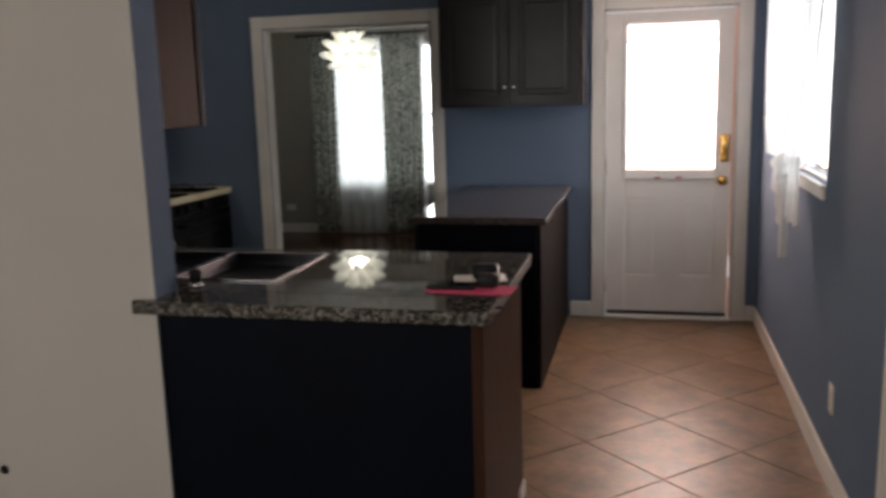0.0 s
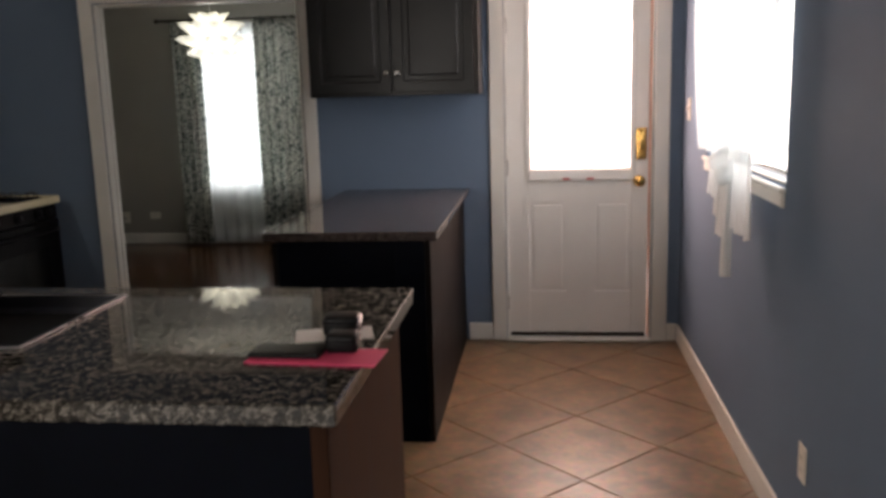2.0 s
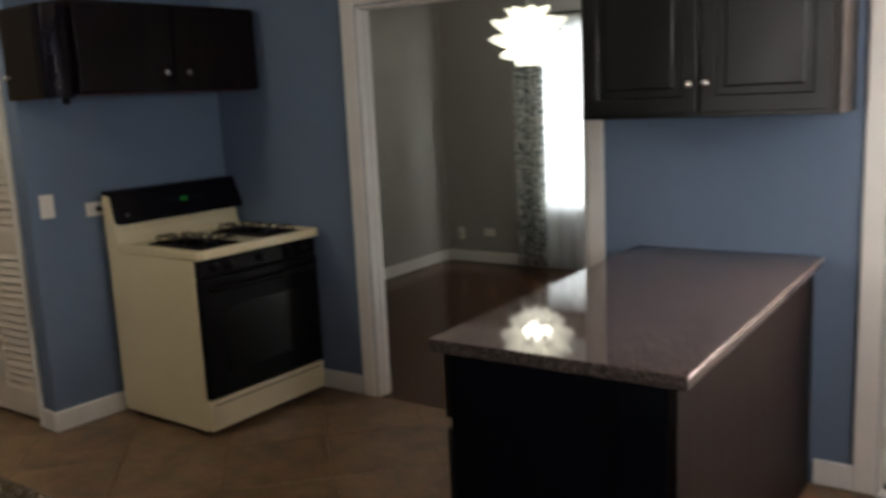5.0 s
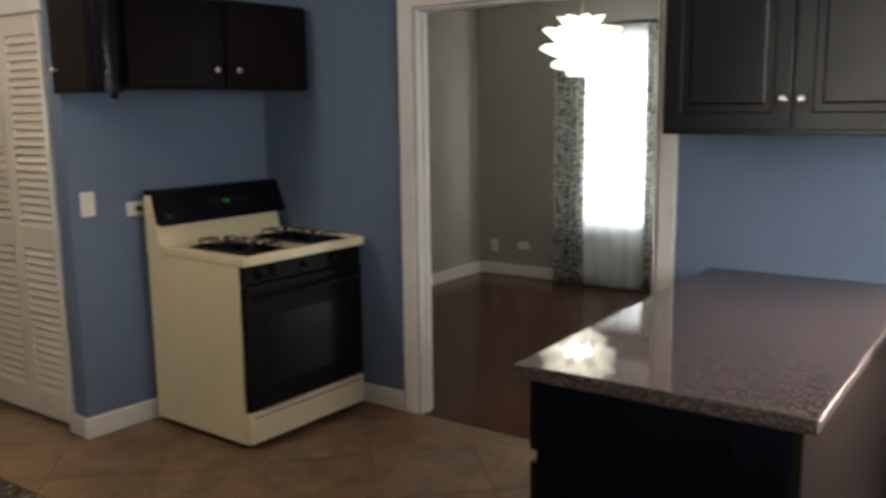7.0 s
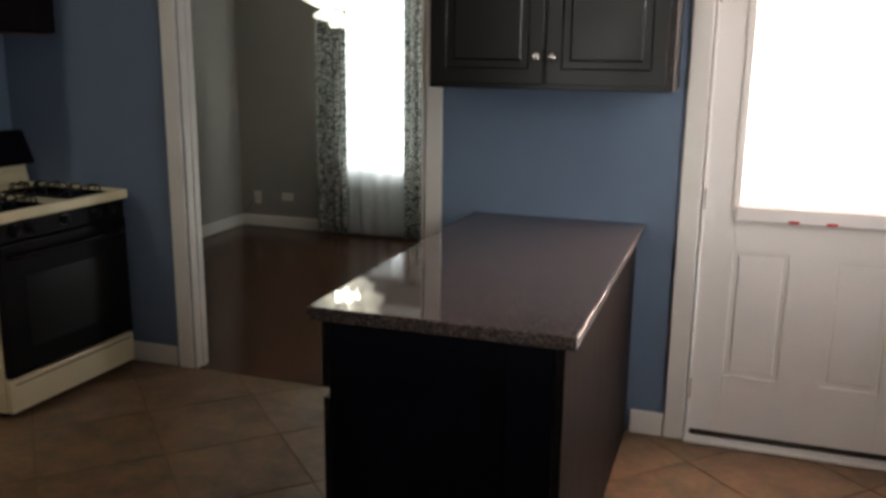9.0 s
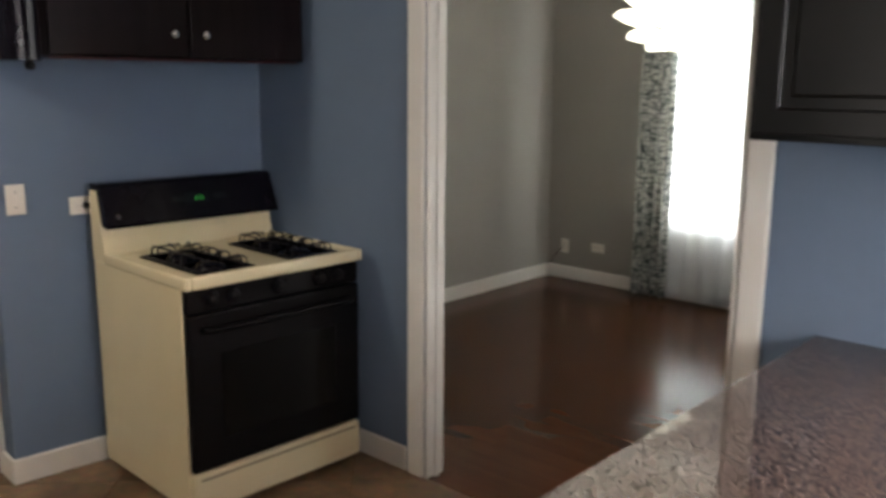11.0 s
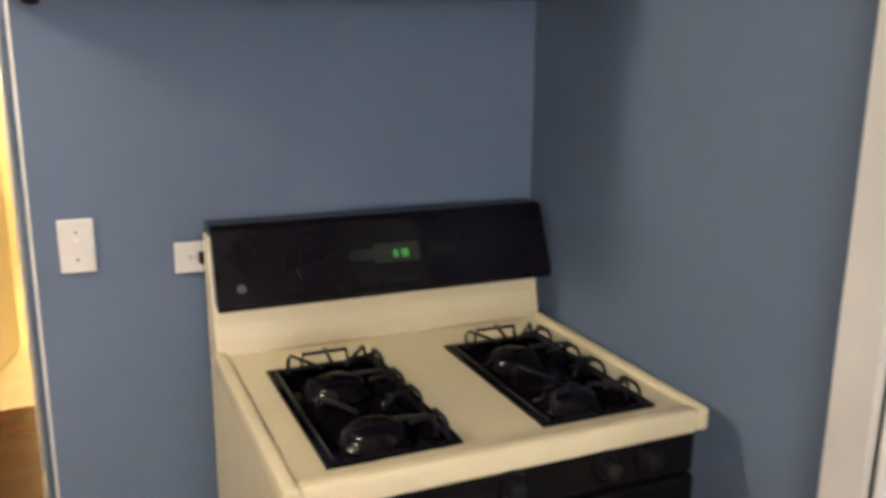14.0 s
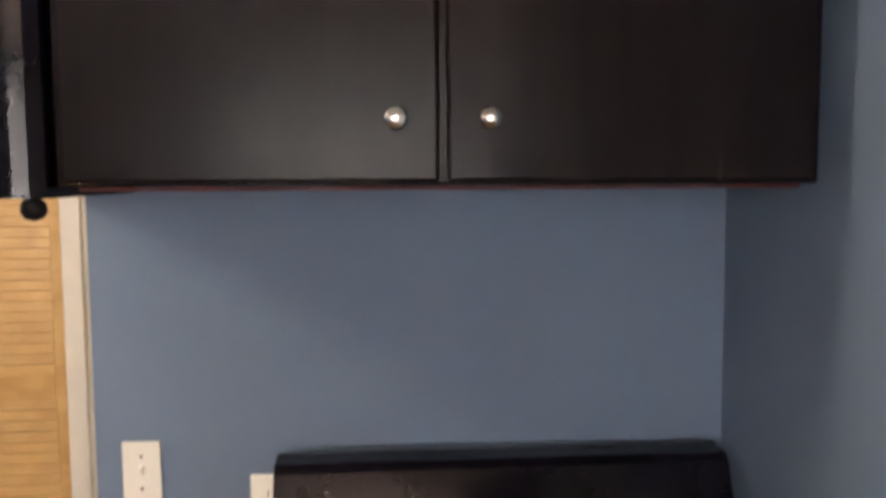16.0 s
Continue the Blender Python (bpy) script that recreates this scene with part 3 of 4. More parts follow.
sash_window("window_1", pose(0.81, 5.35, 1.125, 0, 0, -90), 1.34, 1.025, "white kitchen window, overexposed with daylight", False, 0.012, 0.03, 0.0, True)
sash_window("window_2", pose(-3.38, 9.5, 0.55), 1.2, 1.55, "tall dining room window, overexposed with daylight")
sash_window("window_3", pose(-1.3, -2.5, 0.85, 0, 0, 180), 2.4, 1.3, "wide living room window")
solid("backdrop", cube(2.6, 2.62, 2.8, 6.4, -0.3, 3.4), DAYGLOW, "overexposed daylight haze outside the kitchen window", "backdrop", "structure")
solid("backdrop", cube(-4.6, -1.0, 11.4, 11.42, -0.3, 3.6), DAYGLOW, "overexposed daylight haze outside the dining window", "backdrop", "structure")


def drape(w, top, bottom, folds, depth, seed, flare=0.0, n=90, rows=24):
    """A hanging cloth in the xz plane with soft folds that deepen towards the hem."""
    rng = random.Random(seed)
    ph = [rng.uniform(0, 6.28) for _ in range(4)]
    bm = bmesh.new()
    grid = []
    for j in range(rows + 1):
        v = j / rows
        z = top + (bottom - top) * v
        row = []
        for i in range(n + 1):
            u = i / n
            a = depth * (0.55 + 0.45 * v)
            y = a * math.sin(2 * math.pi * folds * u + ph[0] + 0.5 * math.sin(3 * u + ph[1])) + 0.3 * a * math.sin(2 * math.pi * folds * 2.3 * u + ph[2] + v)
            x = w * (u - 0.5) * (1 + flare * v) + 0.3 * a * math.cos(2 * math.pi * folds * u + ph[3])
            row.append(bm.verts.new((x, y, z + 0.004 * math.sin(9 * u + ph[1]) * v)))
        grid.append(row)
    for a, c in zip(grid, grid[1:]):
        for i in range(n):
            bm.faces.new((a[i], a[i + 1], c[i + 1], c[i]))
    return bm


def curtain(name, m, bm, material, label):
    o = solid(name, bm, material, label, "curtain", smooth=True, m=m)
    s = o.modifiers.new("thickness", "SOLIDIFY")
    s.thickness = 0.0015
    return o


curtain("curtain", pose(-3.40, 9.36, 0), drape(0.29, 2.2, 0.03, 4, 0.028, 3), CURTAIN, "white curtain with a dark leafy pattern, hanging to the floor")
curtain("curtain", pose(-2.50, 9.36, 0), drape(0.44, 2.2, 0.03, 5, 0.028, 5), CURTAIN, "white curtain with a dark leafy pattern, hanging to the floor")
curtain("sheer_curtain", pose(-2.84, 9.42, 0), drape(1.16, 2.17, 0.03, 9, 0.018, 7), SHEER, "white sheer curtain over the bright dining window")
rod = thing("curtain_rod", pose(-2.88, 9.36, 2.2), "dark metal curtain rod above the dining window", "curtain rod")
part("pole", tube(bmesh.new(), [(-0.78, 0, 0), (0.78, 0, 0)], 0.011), OLDBRONZE, rod)
for x in (-0.78, 0.78):
    part("finial", lathe([(0.012, -0.01), (0.024, 0.01), (0.02, 0.03), (0.004, 0.04)], 12, pose(x, 0, 0, 0, 90 if x > 0 else -90, 0)), OLDBRONZE, rod, smooth=True)
    part("bracket", cube(x * 0.92 - 0.008, x * 0.92 + 0.008, 0.0, 0.138, -0.012, 0.008, 0.002), OLDBRONZE, rod)


def tied_curtain():
    """A muslin panel over the far half of the kitchen window, gathered in a knot, with tails that hang below the sill."""
    o = thing("tied_curtain", pose(0.755, 4.50, 1.0), "white muslin curtain tied in a loose knot over the window", "curtain")
    bm = bmesh.new()
    grid = []
    for j in range(27):
        v = j / 26
        z = 1.2 - 1.0 * v
        s = 1.0 - 0.40 * max(0.0, (v - 0.15) / 0.85) ** 1.6
        row = []
        for i in range(61):
            u = i / 60 - 0.5
            cy = 0.08 - 0.08 * v * v
            y = cy + 1.42 * u * s
            x = 0.022 * math.sin(38 * u + 1.2 * v) + 0.012 * math.sin(83 * u) - 0.01 - 0.03 * v
            row.append(bm.verts.new((x, y, z)))
        grid.append(row)
    for a, c in zip(grid, grid[1:]):
        for i in range(60):
            bm.faces.new((a[i], a[i + 1], c[i + 1], c[i]))
    part("upper_panel", bm, MUSLIN, o, smooth=True)
    bm = bmesh.new()
    bmesh.ops.create_icosphere(bm, subdivisions=3, radius=1.0)
    for v in bm.verts:
        p = v.co.copy()
        k = 1 + 0.22 * math.sin(5 * p.z + 3 * p.y) + 0.12 * noise.noise(p * 3)
        v.co = Vector((p.x * 0.045 * k - 0.045, p.y * 0.115 * k - 0.03, p.z * 0.07 * k + 0.17))
    part("knot", bm, MUSLIN, o, smooth=True)
    for (dy, w, z0, z1, seed) in ((0.13, 0.12, 0.20, 0.03, 2), (-0.10, 0.055, 0.16, -0.24, 4), (-0.33, 0.21, 0.24, -0.045, 6), (-0.02, 0.08, 0.16, -0.10, 9), (0.05, 0.06, 0.18, -0.03, 11)):
        bm = drape(w, z0, z1, 3, 0.016, seed, flare=0.25, n=36, rows=12)
        for v in bm.verts:
            v.co = Vector((v.co.y - 0.045, v.co.x + dy, v.co.z))
        part("tail", bm, MUSLIN, o, smooth=True)
    bm = tube(bmesh.new(), [(0.0, -0.70, 1.18), (0.0, 0.92, 1.18)], 0.009)
    part("rod", bm, TRIM, o)
    bm = tube(bmesh.new(), [(0.005, -0.02, 1.15), (-0.03, -0.03, 0.7), (-0.045, -0.05, 0.22)], 0.004, 6)
    part("cord", bm, OLDBRONZE, o, "thin dark pull cord")
    return o


tied_curtain()


# ---- louvred doors ----
def louvred_door(name, m, w, h, pairs, material, label, group, slat_pitch=0.034, mid=0.92, handle=None, kind="structure", tilt=27, tall=0.0235):
    """Folding leaves side by side in the xz plane, front at -y, each with two fields of slats."""
    o = thing(name, m, label, "door", group, kind)
    st, t = 0.045, 0.028
    lw = w / pairs
    slat = cube(-(lw / 2 - st) - 0.004, lw / 2 - st + 0.004, -0.0045, 0.0045, -tall, tall, 0.004)
    slat = mesh_of("slat", slat, material)
    for k in range(pairs):
        x0 = k * lw
        bm = bmesh.new()
        box(bm, x0 + 0.001, x0 + st, 0, t, 0, h, 0.003)
        box(bm, x0 + lw - st, x0 + lw - 0.001, 0, t, 0, h, 0.003)
        for z0, z1 in ((0, 0.13), (mid - 0.05, mid + 0.05), (h - 0.09, h)):
            box(bm, x0 + st, x0 + lw - st, 0.001, t - 0.001, z0, z1)
        leaf = part("leaf", bm, material, o)
        for z0, z1 in ((0.13, mid - 0.05), (mid + 0.05, h - 0.09)):
            n = int((z1 - z0) / slat_pitch)
            for i in range(n):
                part("slat", slat, None, leaf, m=pose(x0 + lw / 2, t / 2, z0 + (i + 0.5) * (z1 - z0) / n, -tilt))
    if handle:
        hx, hz, hm = handle
        kn = part("knob", knob_mesh(0.017, 0.03), hm, o, "small knob", True, pose(hx, 0, hz, 90))
    return o


louvred_door("bifold_door", pose(-4.655, 4.985, 0.02), 0.80, 1.985, 2, LOUVRE, "off-white louvred folding closet door, closed", "louvred closet doors", 0.040)
louvred_door("bifold_door", pose(0.792, 2.87, 0.015, 0, 0, -95), 0.90, 2.02, 2, LOUVRE, "off-white louvred folding closet door beside the blue wall", "louvred closet doors", 0.031, 0.74, (0.17, 0.80, OLDBRONZE), tilt=13, tall=0.0195)
casing("closet_trim", "white trim strip beside the louvred closet door", [(0.790, 0.808, 2.882, 2.935, 0, 2.1)])
louvred_door("bifold_door", pose(-5.66, 3.48, 0.02, 0, 0, 90), 0.81, 2.0, 2, PINE, "yellow pine louvred folding closet door with knots", "pine closet doors", 0.042, 0.80, tilt=10)


# ---- kitchen cabinets ----
KNOB = knob_mesh(0.016, 0.026)
KNOB = mesh_of("knob", KNOB, NICKEL, True)


def upper_cabinet(name, m, w, d, h, label, doors=2, rail=0.055, hz=0.10, body=ESPRESSO, inset=0.024, flat=False):
    """A wall cabinet, back at +y, doors at -y, bottom at z 0."""
    o = thing(name, m, label, "cabinet", "dark kitchen cabinets")
    bm = bmesh.new()
    box(bm, 0, w, 0.002, d, 0.0, h, 0.003)
    box(bm, 0.012, w - 0.012, -0.012, 0.002, 0.012, h - 0.012)
    part("body", bm, body, o)
    dw = (w - 0.05) / doors
    for k in range(doors):
        x = 0.02 + k * (dw + 0.01)
        lf = part("door", slab_door(dw, h - 0.02, 0.02) if flat else panel_door(dw, h - 0.035, 0.02, rail), GLOSSBROWN if flat else ESPRESSO, o, m=pose(x, -0.033, 0.004 if flat else 0.018))
        kx = dw - inset if k == 0 else inset
        part("knob", KNOB, None, lf, "satin nickel knob", m=pose(kx, 0, hz, 90))
    return o


upper_cabinet("upper_cabinet", pose(-1.218, 5.785, 1.447), 0.92, 0.313, 0.74, "dark espresso wall cabinet with two panelled doors")
# cabinets above the stove
left = upper_cabinet("upper_cabinet", LM @ pose(0.355, 0.095, 1.650, 0, 0, 90), 1.055, 0.354, 0.42, "dark glossy wall cabinet with two doors above the stove", 2, 0.035, 0.085, GLOSSBROWN, 0.058, True)
part("under_edge", cube(0.03, 1.03, 0.0, 0.016, -0.006, -0.001, 0.002), mat("worn_red_edge", (0.12, 0.02, 0.015), 0.5, vary=0.3, scale=9), left, "worn reddish lower edge")
end = thing("end_cabinet", LM @ pose(0.0, 0.092, 1.635), "glossy black end cabinet with a rounded corner", "cabinet", "dark kitchen cabinets")
pts = [(0.002, -0.002), (0.374, -0.002), (0.384, -0.02), (0.390, -0.04), (0.392, -0.06)] + [(0.33 + 0.062 * math.cos(a), -0.06 - 0.062 * math.sin(a)) for a in [radians(12 * k) for k in range(1, 8)]] + [(0.32, -0.124), (0.002, -0.124)]
bm = bmesh.new()
lo = [bm.verts.new((x, y, 0.0)) for x, y in pts]
hi = [bm.verts.new((x, y, 0.41)) for x, y in pts]
for k in range(len(pts)):
    bm.faces.new((lo[k], lo[(k + 1) % len(pts)], hi[(k + 1) % len(pts)], hi[k]))
bm.faces.new(lo[::-1])
bm.faces.new(hi)
bm.normal_update()
for f in bm.faces:
    f.smooth = abs(f.normal.z) < 0.5 and f.normal.x > 0.05
part("body", bm, BLACKGLOSS, end)
part("side_panel", cube(0.01, 0.31, -0.128, -0.1245, 0.012, 0.398, 0.002), DARKVENEER, end, "brown veneered side panel")
part("knob", KNOB, None, end, "satin nickel knob", m=pose(0.05, -0.128, 0.10, 90))
hook = lathe([(0.010, 0.0), (0.016, -0.006), (0.018, -0.018), (0.012, -0.028), (0.002, -0.031)], 14, pose(0.35, -0.03, 0))
part("hook", hook, BLACKPLASTIC, end, "small black hook under the cabinet", True)
pc = upper_cabinet("upper_cabinet", pose(-1.42, 3.017, 1.45, 0, 0, 180), 0.80, 0.325, 0.74, "red-brown wall cabinet hung on the partition", 2, body=REDBROWN)
part("face_edge", cube(-0.005, 0.010, -0.031, 0.0015, 0.0, 0.74, 0.002), NAVYBLACK, pc, "dark front edge of the cabinet")


def counter_top(name, m, w, d, t, material, label, hole=None):
    o = thing(name, m, label, "countertop")
    bm = bmesh.new()
    if hole:
        hx0, hx1, hy0, hy1 = hole
        holed(bm, (0, hx0, hx1, w), (0, hy0, hy1, d), {(1, 1)}, 0, t)
        part("slab", bm, material, o)
    else:
        part("slab", cube(0, w, 0, d, 0, t, 0.004, 2), material, o)
    return o


# sink peninsula: worktop, base, sink and tap
top = counter_top("countertop", pose(-2.75, 2.695, 0.90), 2.43, 0.725, 0.042, GRANITE, "speckled grey granite countertop with a sink", (0.884, 1.656, 0.139, 0.621))
part("front_slab", cube(1.361, 2.43, -0.165, -0.0005, 0, 0.042, 0.004), GRANITE, top)
part("front_lip", cube(1.317, 1.361, -0.165, -0.138, 0, 0.042, 0.004), GRANITE, top)
# thin pale strip: the highlight on the upper edge, put in as colour
part("edge", cube(2.4305, 2.4330, -0.164, 0.724, 0.031, 0.0405), EDGEGLINT, top, "pale strip painted as the glint along the granite edge")
base = thing("base_cabinet", pose(-2.73, 2.695, 0.0), "dark sink base cabinet with a black back panel", "cabinet", "dark kitchen cabinets")
part("body", cube(0.0, 2.365, 0.002, 0.62, 0.10, 0.898, 0.003), ESPRESSO, base)
part("toe_kick", cube(0.0, 2.36, 0.004, 0.56, 0.0, 0.098), ESPRESSO, base)
part("back_panel", cube(1.34, 2.352, -0.12, 0.0, 0.0, 0.898, 0.002), NAVYBLACK, base, "plain blue-black back panel")
part("side_panel", cube(2.3655, 2.378, -0.12, 0.67, 0.0, 0.898, 0.002), VENEER, base, "brown veneered end panel")
part("corner_strip", cube(2.352, 2.384, -0.133, -0.1205, 0.0, 0.897, 0.002), VENEER, base)
part("shoe_strip", cube(2.3785, 2.388, 0.55, 0.67, 0.0, 0.06, 0.002), TRIM, base, "short white skirting end")
for k in range(4):
    lf = part("door", panel_door(0.56, 0.72, 0.02, 0.06), ESPRESSO, base, m=pose(0.03 + k * 0.58 + 0.56, 0.643, 0.13, 0, 0, 180))
    part("knob", KNOB, None, lf, "satin nickel knob", m=pose(0.05 if k % 2 else 0.51, 0, 0.62, 90))


def sink():
    o = thing("sink", pose(-1.88, 2.82, 0.943), "double-bowl stainless steel sink set in the granite", "sink")
    bm = bmesh.new()
    for b in ((0.008, 0.792, 0.008, 0.022), (0.008, 0.792, 0.488, 0.502), (0.008, 0.022, 0.022, 0.488), (0.778, 0.792, 0.022, 0.488), (0.388, 0.412, 0.022, 0.488)):
        box(bm, b[0], b[1], b[2], b[3], 0.0, 0.006, 0.002)
    part("rim", bm, STEEL, o, "bright steel rim")
    for x0, x1 in ((0.022, 0.388), (0.412, 0.778)):
        bm = bmesh.new()
        a = 0.045
        outer = [(x0, 0.022), (x1, 0.022), (x1, 0.488), (x0, 0.488)]
        inner = [(x0 + a, 0.022 + a), (x1 - a, 0.022 + a), (x1 - a, 0.488 - a), (x0 + a, 0.488 - a)]
        r0 = [bm.verts.new((x, y, 0.003)) for x, y in outer]
        r1 = [bm.verts.new((x + 0.006 * (1 if x < (x0 + x1) / 2 else -1), y, -0.03)) for x, y in outer]
        r2 = [bm.verts.new((x, y, -0.17)) for x, y in inner]
        for p, q in ((r0, r1), (r1, r2)):
            for k in range(4):
                bm.faces.new((p[k], p[(k + 1) % 4], q[(k + 1) % 4], q[k]))
        bm.faces.new(r2)
        bw = part("basin", bm, DARKSTEEL, o)
        s = bw.modifiers.new("thickness", "SOLIDIFY")
        s.thickness = 0.002
        part("drain", lathe([(0.04, 0), (0.042, 0.003), (0.03, 0.004), (0.005, 0.002)], 18, pose((x0 + x1) / 2, 0.255, -0.169)), STEEL, bw, smooth=True)
    return o


sink()
tap = thing("faucet", pose(-1.52, 2.74, 0.942), "low chrome kitchen faucet with a lever behind the sink", "faucet")
part("base", lathe([(0.03, 0), (0.03, 0.01), (0.02, 0.02), (0.017, 0.07)], 18), CHROME, tap, smooth=True)
arc = [(0, 0, 0.06), (0, 0.03, 0.095), (0, 0.09, 0.115), (0, 0.16, 0.115), (0, 0.195, 0.105), (0, 0.205, 0.085)]
part("spout", tube(bmesh.new(), arc, 0.011, 12), CHROME, tap, smooth=True)
part("lever", tube(bmesh.new(), [(0.0, 0, 0.05), (0.05, -0.005, 0.075), (0.09, -0.01, 0.10)], 0.007), CHROME, tap, smooth=True)
strainer = thing("sprayer", pose(-1.33, 2.745, 0.942), "black side sprayer with a chrome collar beside the sink", "sprayer")
part("collar", lathe([(0.026, 0), (0.026, 0.008), (0.018, 0.016)], 16), CHROME, strainer, smooth=True)
part("head", lathe([(0.016, 0.0165), (0.019, 0.03), (0.022, 0.05), (0.012, 0.058)], 16), BLACKPLASTIC, strainer, smooth=True)

# island
isl = counter_top("countertop", pose(-1.118, 4.548, 0.872), 0.725, 1.547, 0.038, GRANITE2, "polished brown granite top of the kitchen island")
part("edge", cube(0.7255, 0.728, 0.002, 1.545, 0.026, 0.0365, 0.001), EDGEGLINT, isl, "pale strip painted as the shine of the island edge")
bi = thing("base_cabinet", pose(-1.068, 4.575, 0.0), "dark espresso island cabinet with a plain back", "cabinet", "dark kitchen cabinets")
part("body", cube(0.0, 0.62, 0.0, 1.52, 0.10, 0.870, 0.003), NAVYBLACK, bi)
part("toe_kick", cube(0.06, 0.60, 0.02, 1.52, 0.0, 0.099), ESPRESSO, bi)
part("back_panel", cube(0.6205, 0.645, -0.005, 1.522, 0.0, 0.870, 0.002), DARKVENEER, bi, "brown veneered back panel")
part("end_panel", cube(0.50, 0.6203, -0.012, -0.0005, 0.0, 0.870, 0.002), NAVYBLACK, bi)
for k in range(3):
    y = 0.005 + k * 0.506
    dr = part("drawer", cube(-0.024, -0.001, y, y + 0.498, 0.675, 0.862, 0.004), ESPRESSO, bi)
    part("knob", KNOB, None, dr, "satin nickel knob", m=pose(-0.024, y + 0.25, 0.77, 0, -90))
    lf = part("door", panel_door(0.498, 0.52, 0.02, 0.06), ESPRESSO, bi, m=pose(-0.021, y + 0.498, 0.125, 0, 0, -90))
    part("knob", KNOB, None, lf, "satin nickel knob", m=pose(0.05, 0, 0.45, 90))


# ---- stove ----
def stove():
    o = thing("stove", LM @ pose(0.062, 0.336, 0.0, 0, 0, 2.5), "almond gas stove with black oven front and control panel", "stove")
    W, D = 0.775, 0.705
    bm = bmesh.new()
    box(bm, 0.0, D - 0.03, 0, W, 0.03, 0.872, 0.006, 2)
    part("body", bm, CREAM, o)
    for x in (0.06, D - 0.10):
        for y in (0.05, W - 0.05):
            part("foot", lathe([(0.02, 0), (0.02, 0.012), (0.012, 0.03)], 12, pose(x, y, 0)), BLACKPLASTIC, o)
    # cooktop with a raised rim and two sunk wells
    wells = ((0.085, 0.30), (0.475, 0.69))
    wx0, wx1 = 0.245, 0.655
    ct = holed(bmesh.new(), (0.10, wx0, wx1, D + 0.010), (0.002, wells[0][0], wells[0][1], wells[1][0], wells[1][1], W - 0.002), {(1, 1), (1, 3)}, 0.873, 0.902)
    top = part("cooktop", ct, CREAM, o)
    for b in ((0.10, D + 0.018, -0.006, 0.020), (0.10, D + 0.018, W - 0.020, W + 0.006), (D - 0.014, D + 0.020, 0.0205, W - 0.0205)):
        part("cooktop_rim", cube(b[0], b[1], b[2], b[3], 0.866, 0.912, 0.008, 3), CREAM, top, smooth=True)
    burner_cap = mesh_of("burner_cap", lathe([(0.072, 0), (0.071, 0.006), (0.056, 0.009), (0.054, 0.018), (0.044, 0.027), (0.026, 0.032), (0.004, 0.034)], 24), BLACKGLOSS, True)
    for a, c in wells:
        tray = bmesh.new()
        box(tray, wx0 - 0.006, wx1 + 0.006, a - 0.006, c + 0.006, 0.878, 0.886)
        well = part("burner_tray", tray, BLACKGLOSS, o, "glossy black burner tray")
        part("tray_rim", holed(bmesh.new(), (wx0 - 0.010, wx0 + 0.004, wx1 - 0.004, wx1 + 0.010), (a - 0.010, a + 0.004, c - 0.004, c + 0.010), {(1, 1)}, 0.9025, 0.908), BLACKGLOSS, well)
        part("tray_wall", holed(bmesh.new(), (wx0 + 0.0005, wx0 + 0.004, wx1 - 0.004, wx1 - 0.0005), (a + 0.0005, a + 0.004, c - 0.004, c - 0.0005), {(1, 1)}, 0.8865, 0.9024), BLACKGLOSS, well)
        ym = (a + c) / 2
        for xm in (wx0 + 0.095, wx1 - 0.095):
            part("burner", burner_cap, None, well, m=pose(xm, ym, 0.886))
        gm = bmesh.new()
        r = 0.0038
        for xm in (wx0 + 0.095, wx1 - 0.095):
            for k in range(4):
                an = radians(45 + 90 * k)
                dx, dy = math.cos(an), math.sin(an)
                tube(gm, [(xm + 0.034 * dx, ym + 0.034 * dy, 0.930), (xm + 0.060 * dx, ym + 0.062 * dy, 0.937), (xm + 0.098 * dx, ym + 0.106 * dy, 0.947), (xm + 0.102 * dx, ym + 0.112 * dy, 0.940), (xm + 0.104 * dx, ym + 0.115 * dy, 0.908)], r, 6)
        for s in (1,):
            y = ym + s * ((c - a) / 2 - 0.008)
            for x0 in (wx0 + 0.01, wx0 + 0.125, wx0 + 0.215, wx0 + 0.330):
                tube(gm, [(x0, y, 0.906), (x0 + 0.005, y, 0.930), (x0 + 0.016, y, 0.937), (x0 + 0.055, y, 0.937), (x0 + 0.066, y, 0.930), (x0 + 0.071, y, 0.906)], r, 6)
                tube(gm, [(x0 + 0.035, y, 0.937), (x0 + 0.035, y - s * 0.055, 0.930)], r * 0.9, 6)
            tube(gm, [(wx0 + 0.004, y, 0.910), (wx1 - 0.004, y, 0.910)], r, 6)
            tube(gm, [(wx0 + 0.004, a + 0.006, 0.909), (wx1 - 0.004, a + 0.006, 0.909)], r, 6)
        for x in (wx0 + 0.004,):
            tube(gm, [(x, a, 0.910), (x, c, 0.910)], r, 6)
            tube(gm, [(x, ym - 0.05, 0.909), (x, ym - 0.045, 0.938), (x, ym + 0.045, 0.938), (x, ym + 0.05, 0.909)], r, 6)
            tube(gm, [(x, ym, 0.945), (x + 0.055, ym, 0.931)], r, 6)
        part("grate", gm, IRON, well, "black cast iron grate", True)
    # backguard
    lip = [(0.0, 0.873), (0.105, 0.873), (0.105, 0.905), (0.100, 0.935), (0.092, 0.965), (0.088, 1.0), (0.065, 1.10), (0.055, 1.150), (0.0, 1.150)]
    part("backguard", extrude_profile(lip, 0.0, W), CREAM, o)
    face = [(0.084, 1.014), (0.131, 1.006), (0.135, 1.018), (0.076, 1.164), (0.058, 1.175), (0.0, 1.175), (0.0, 1.1505), (0.056, 1.1505), (0.066, 1.10)]
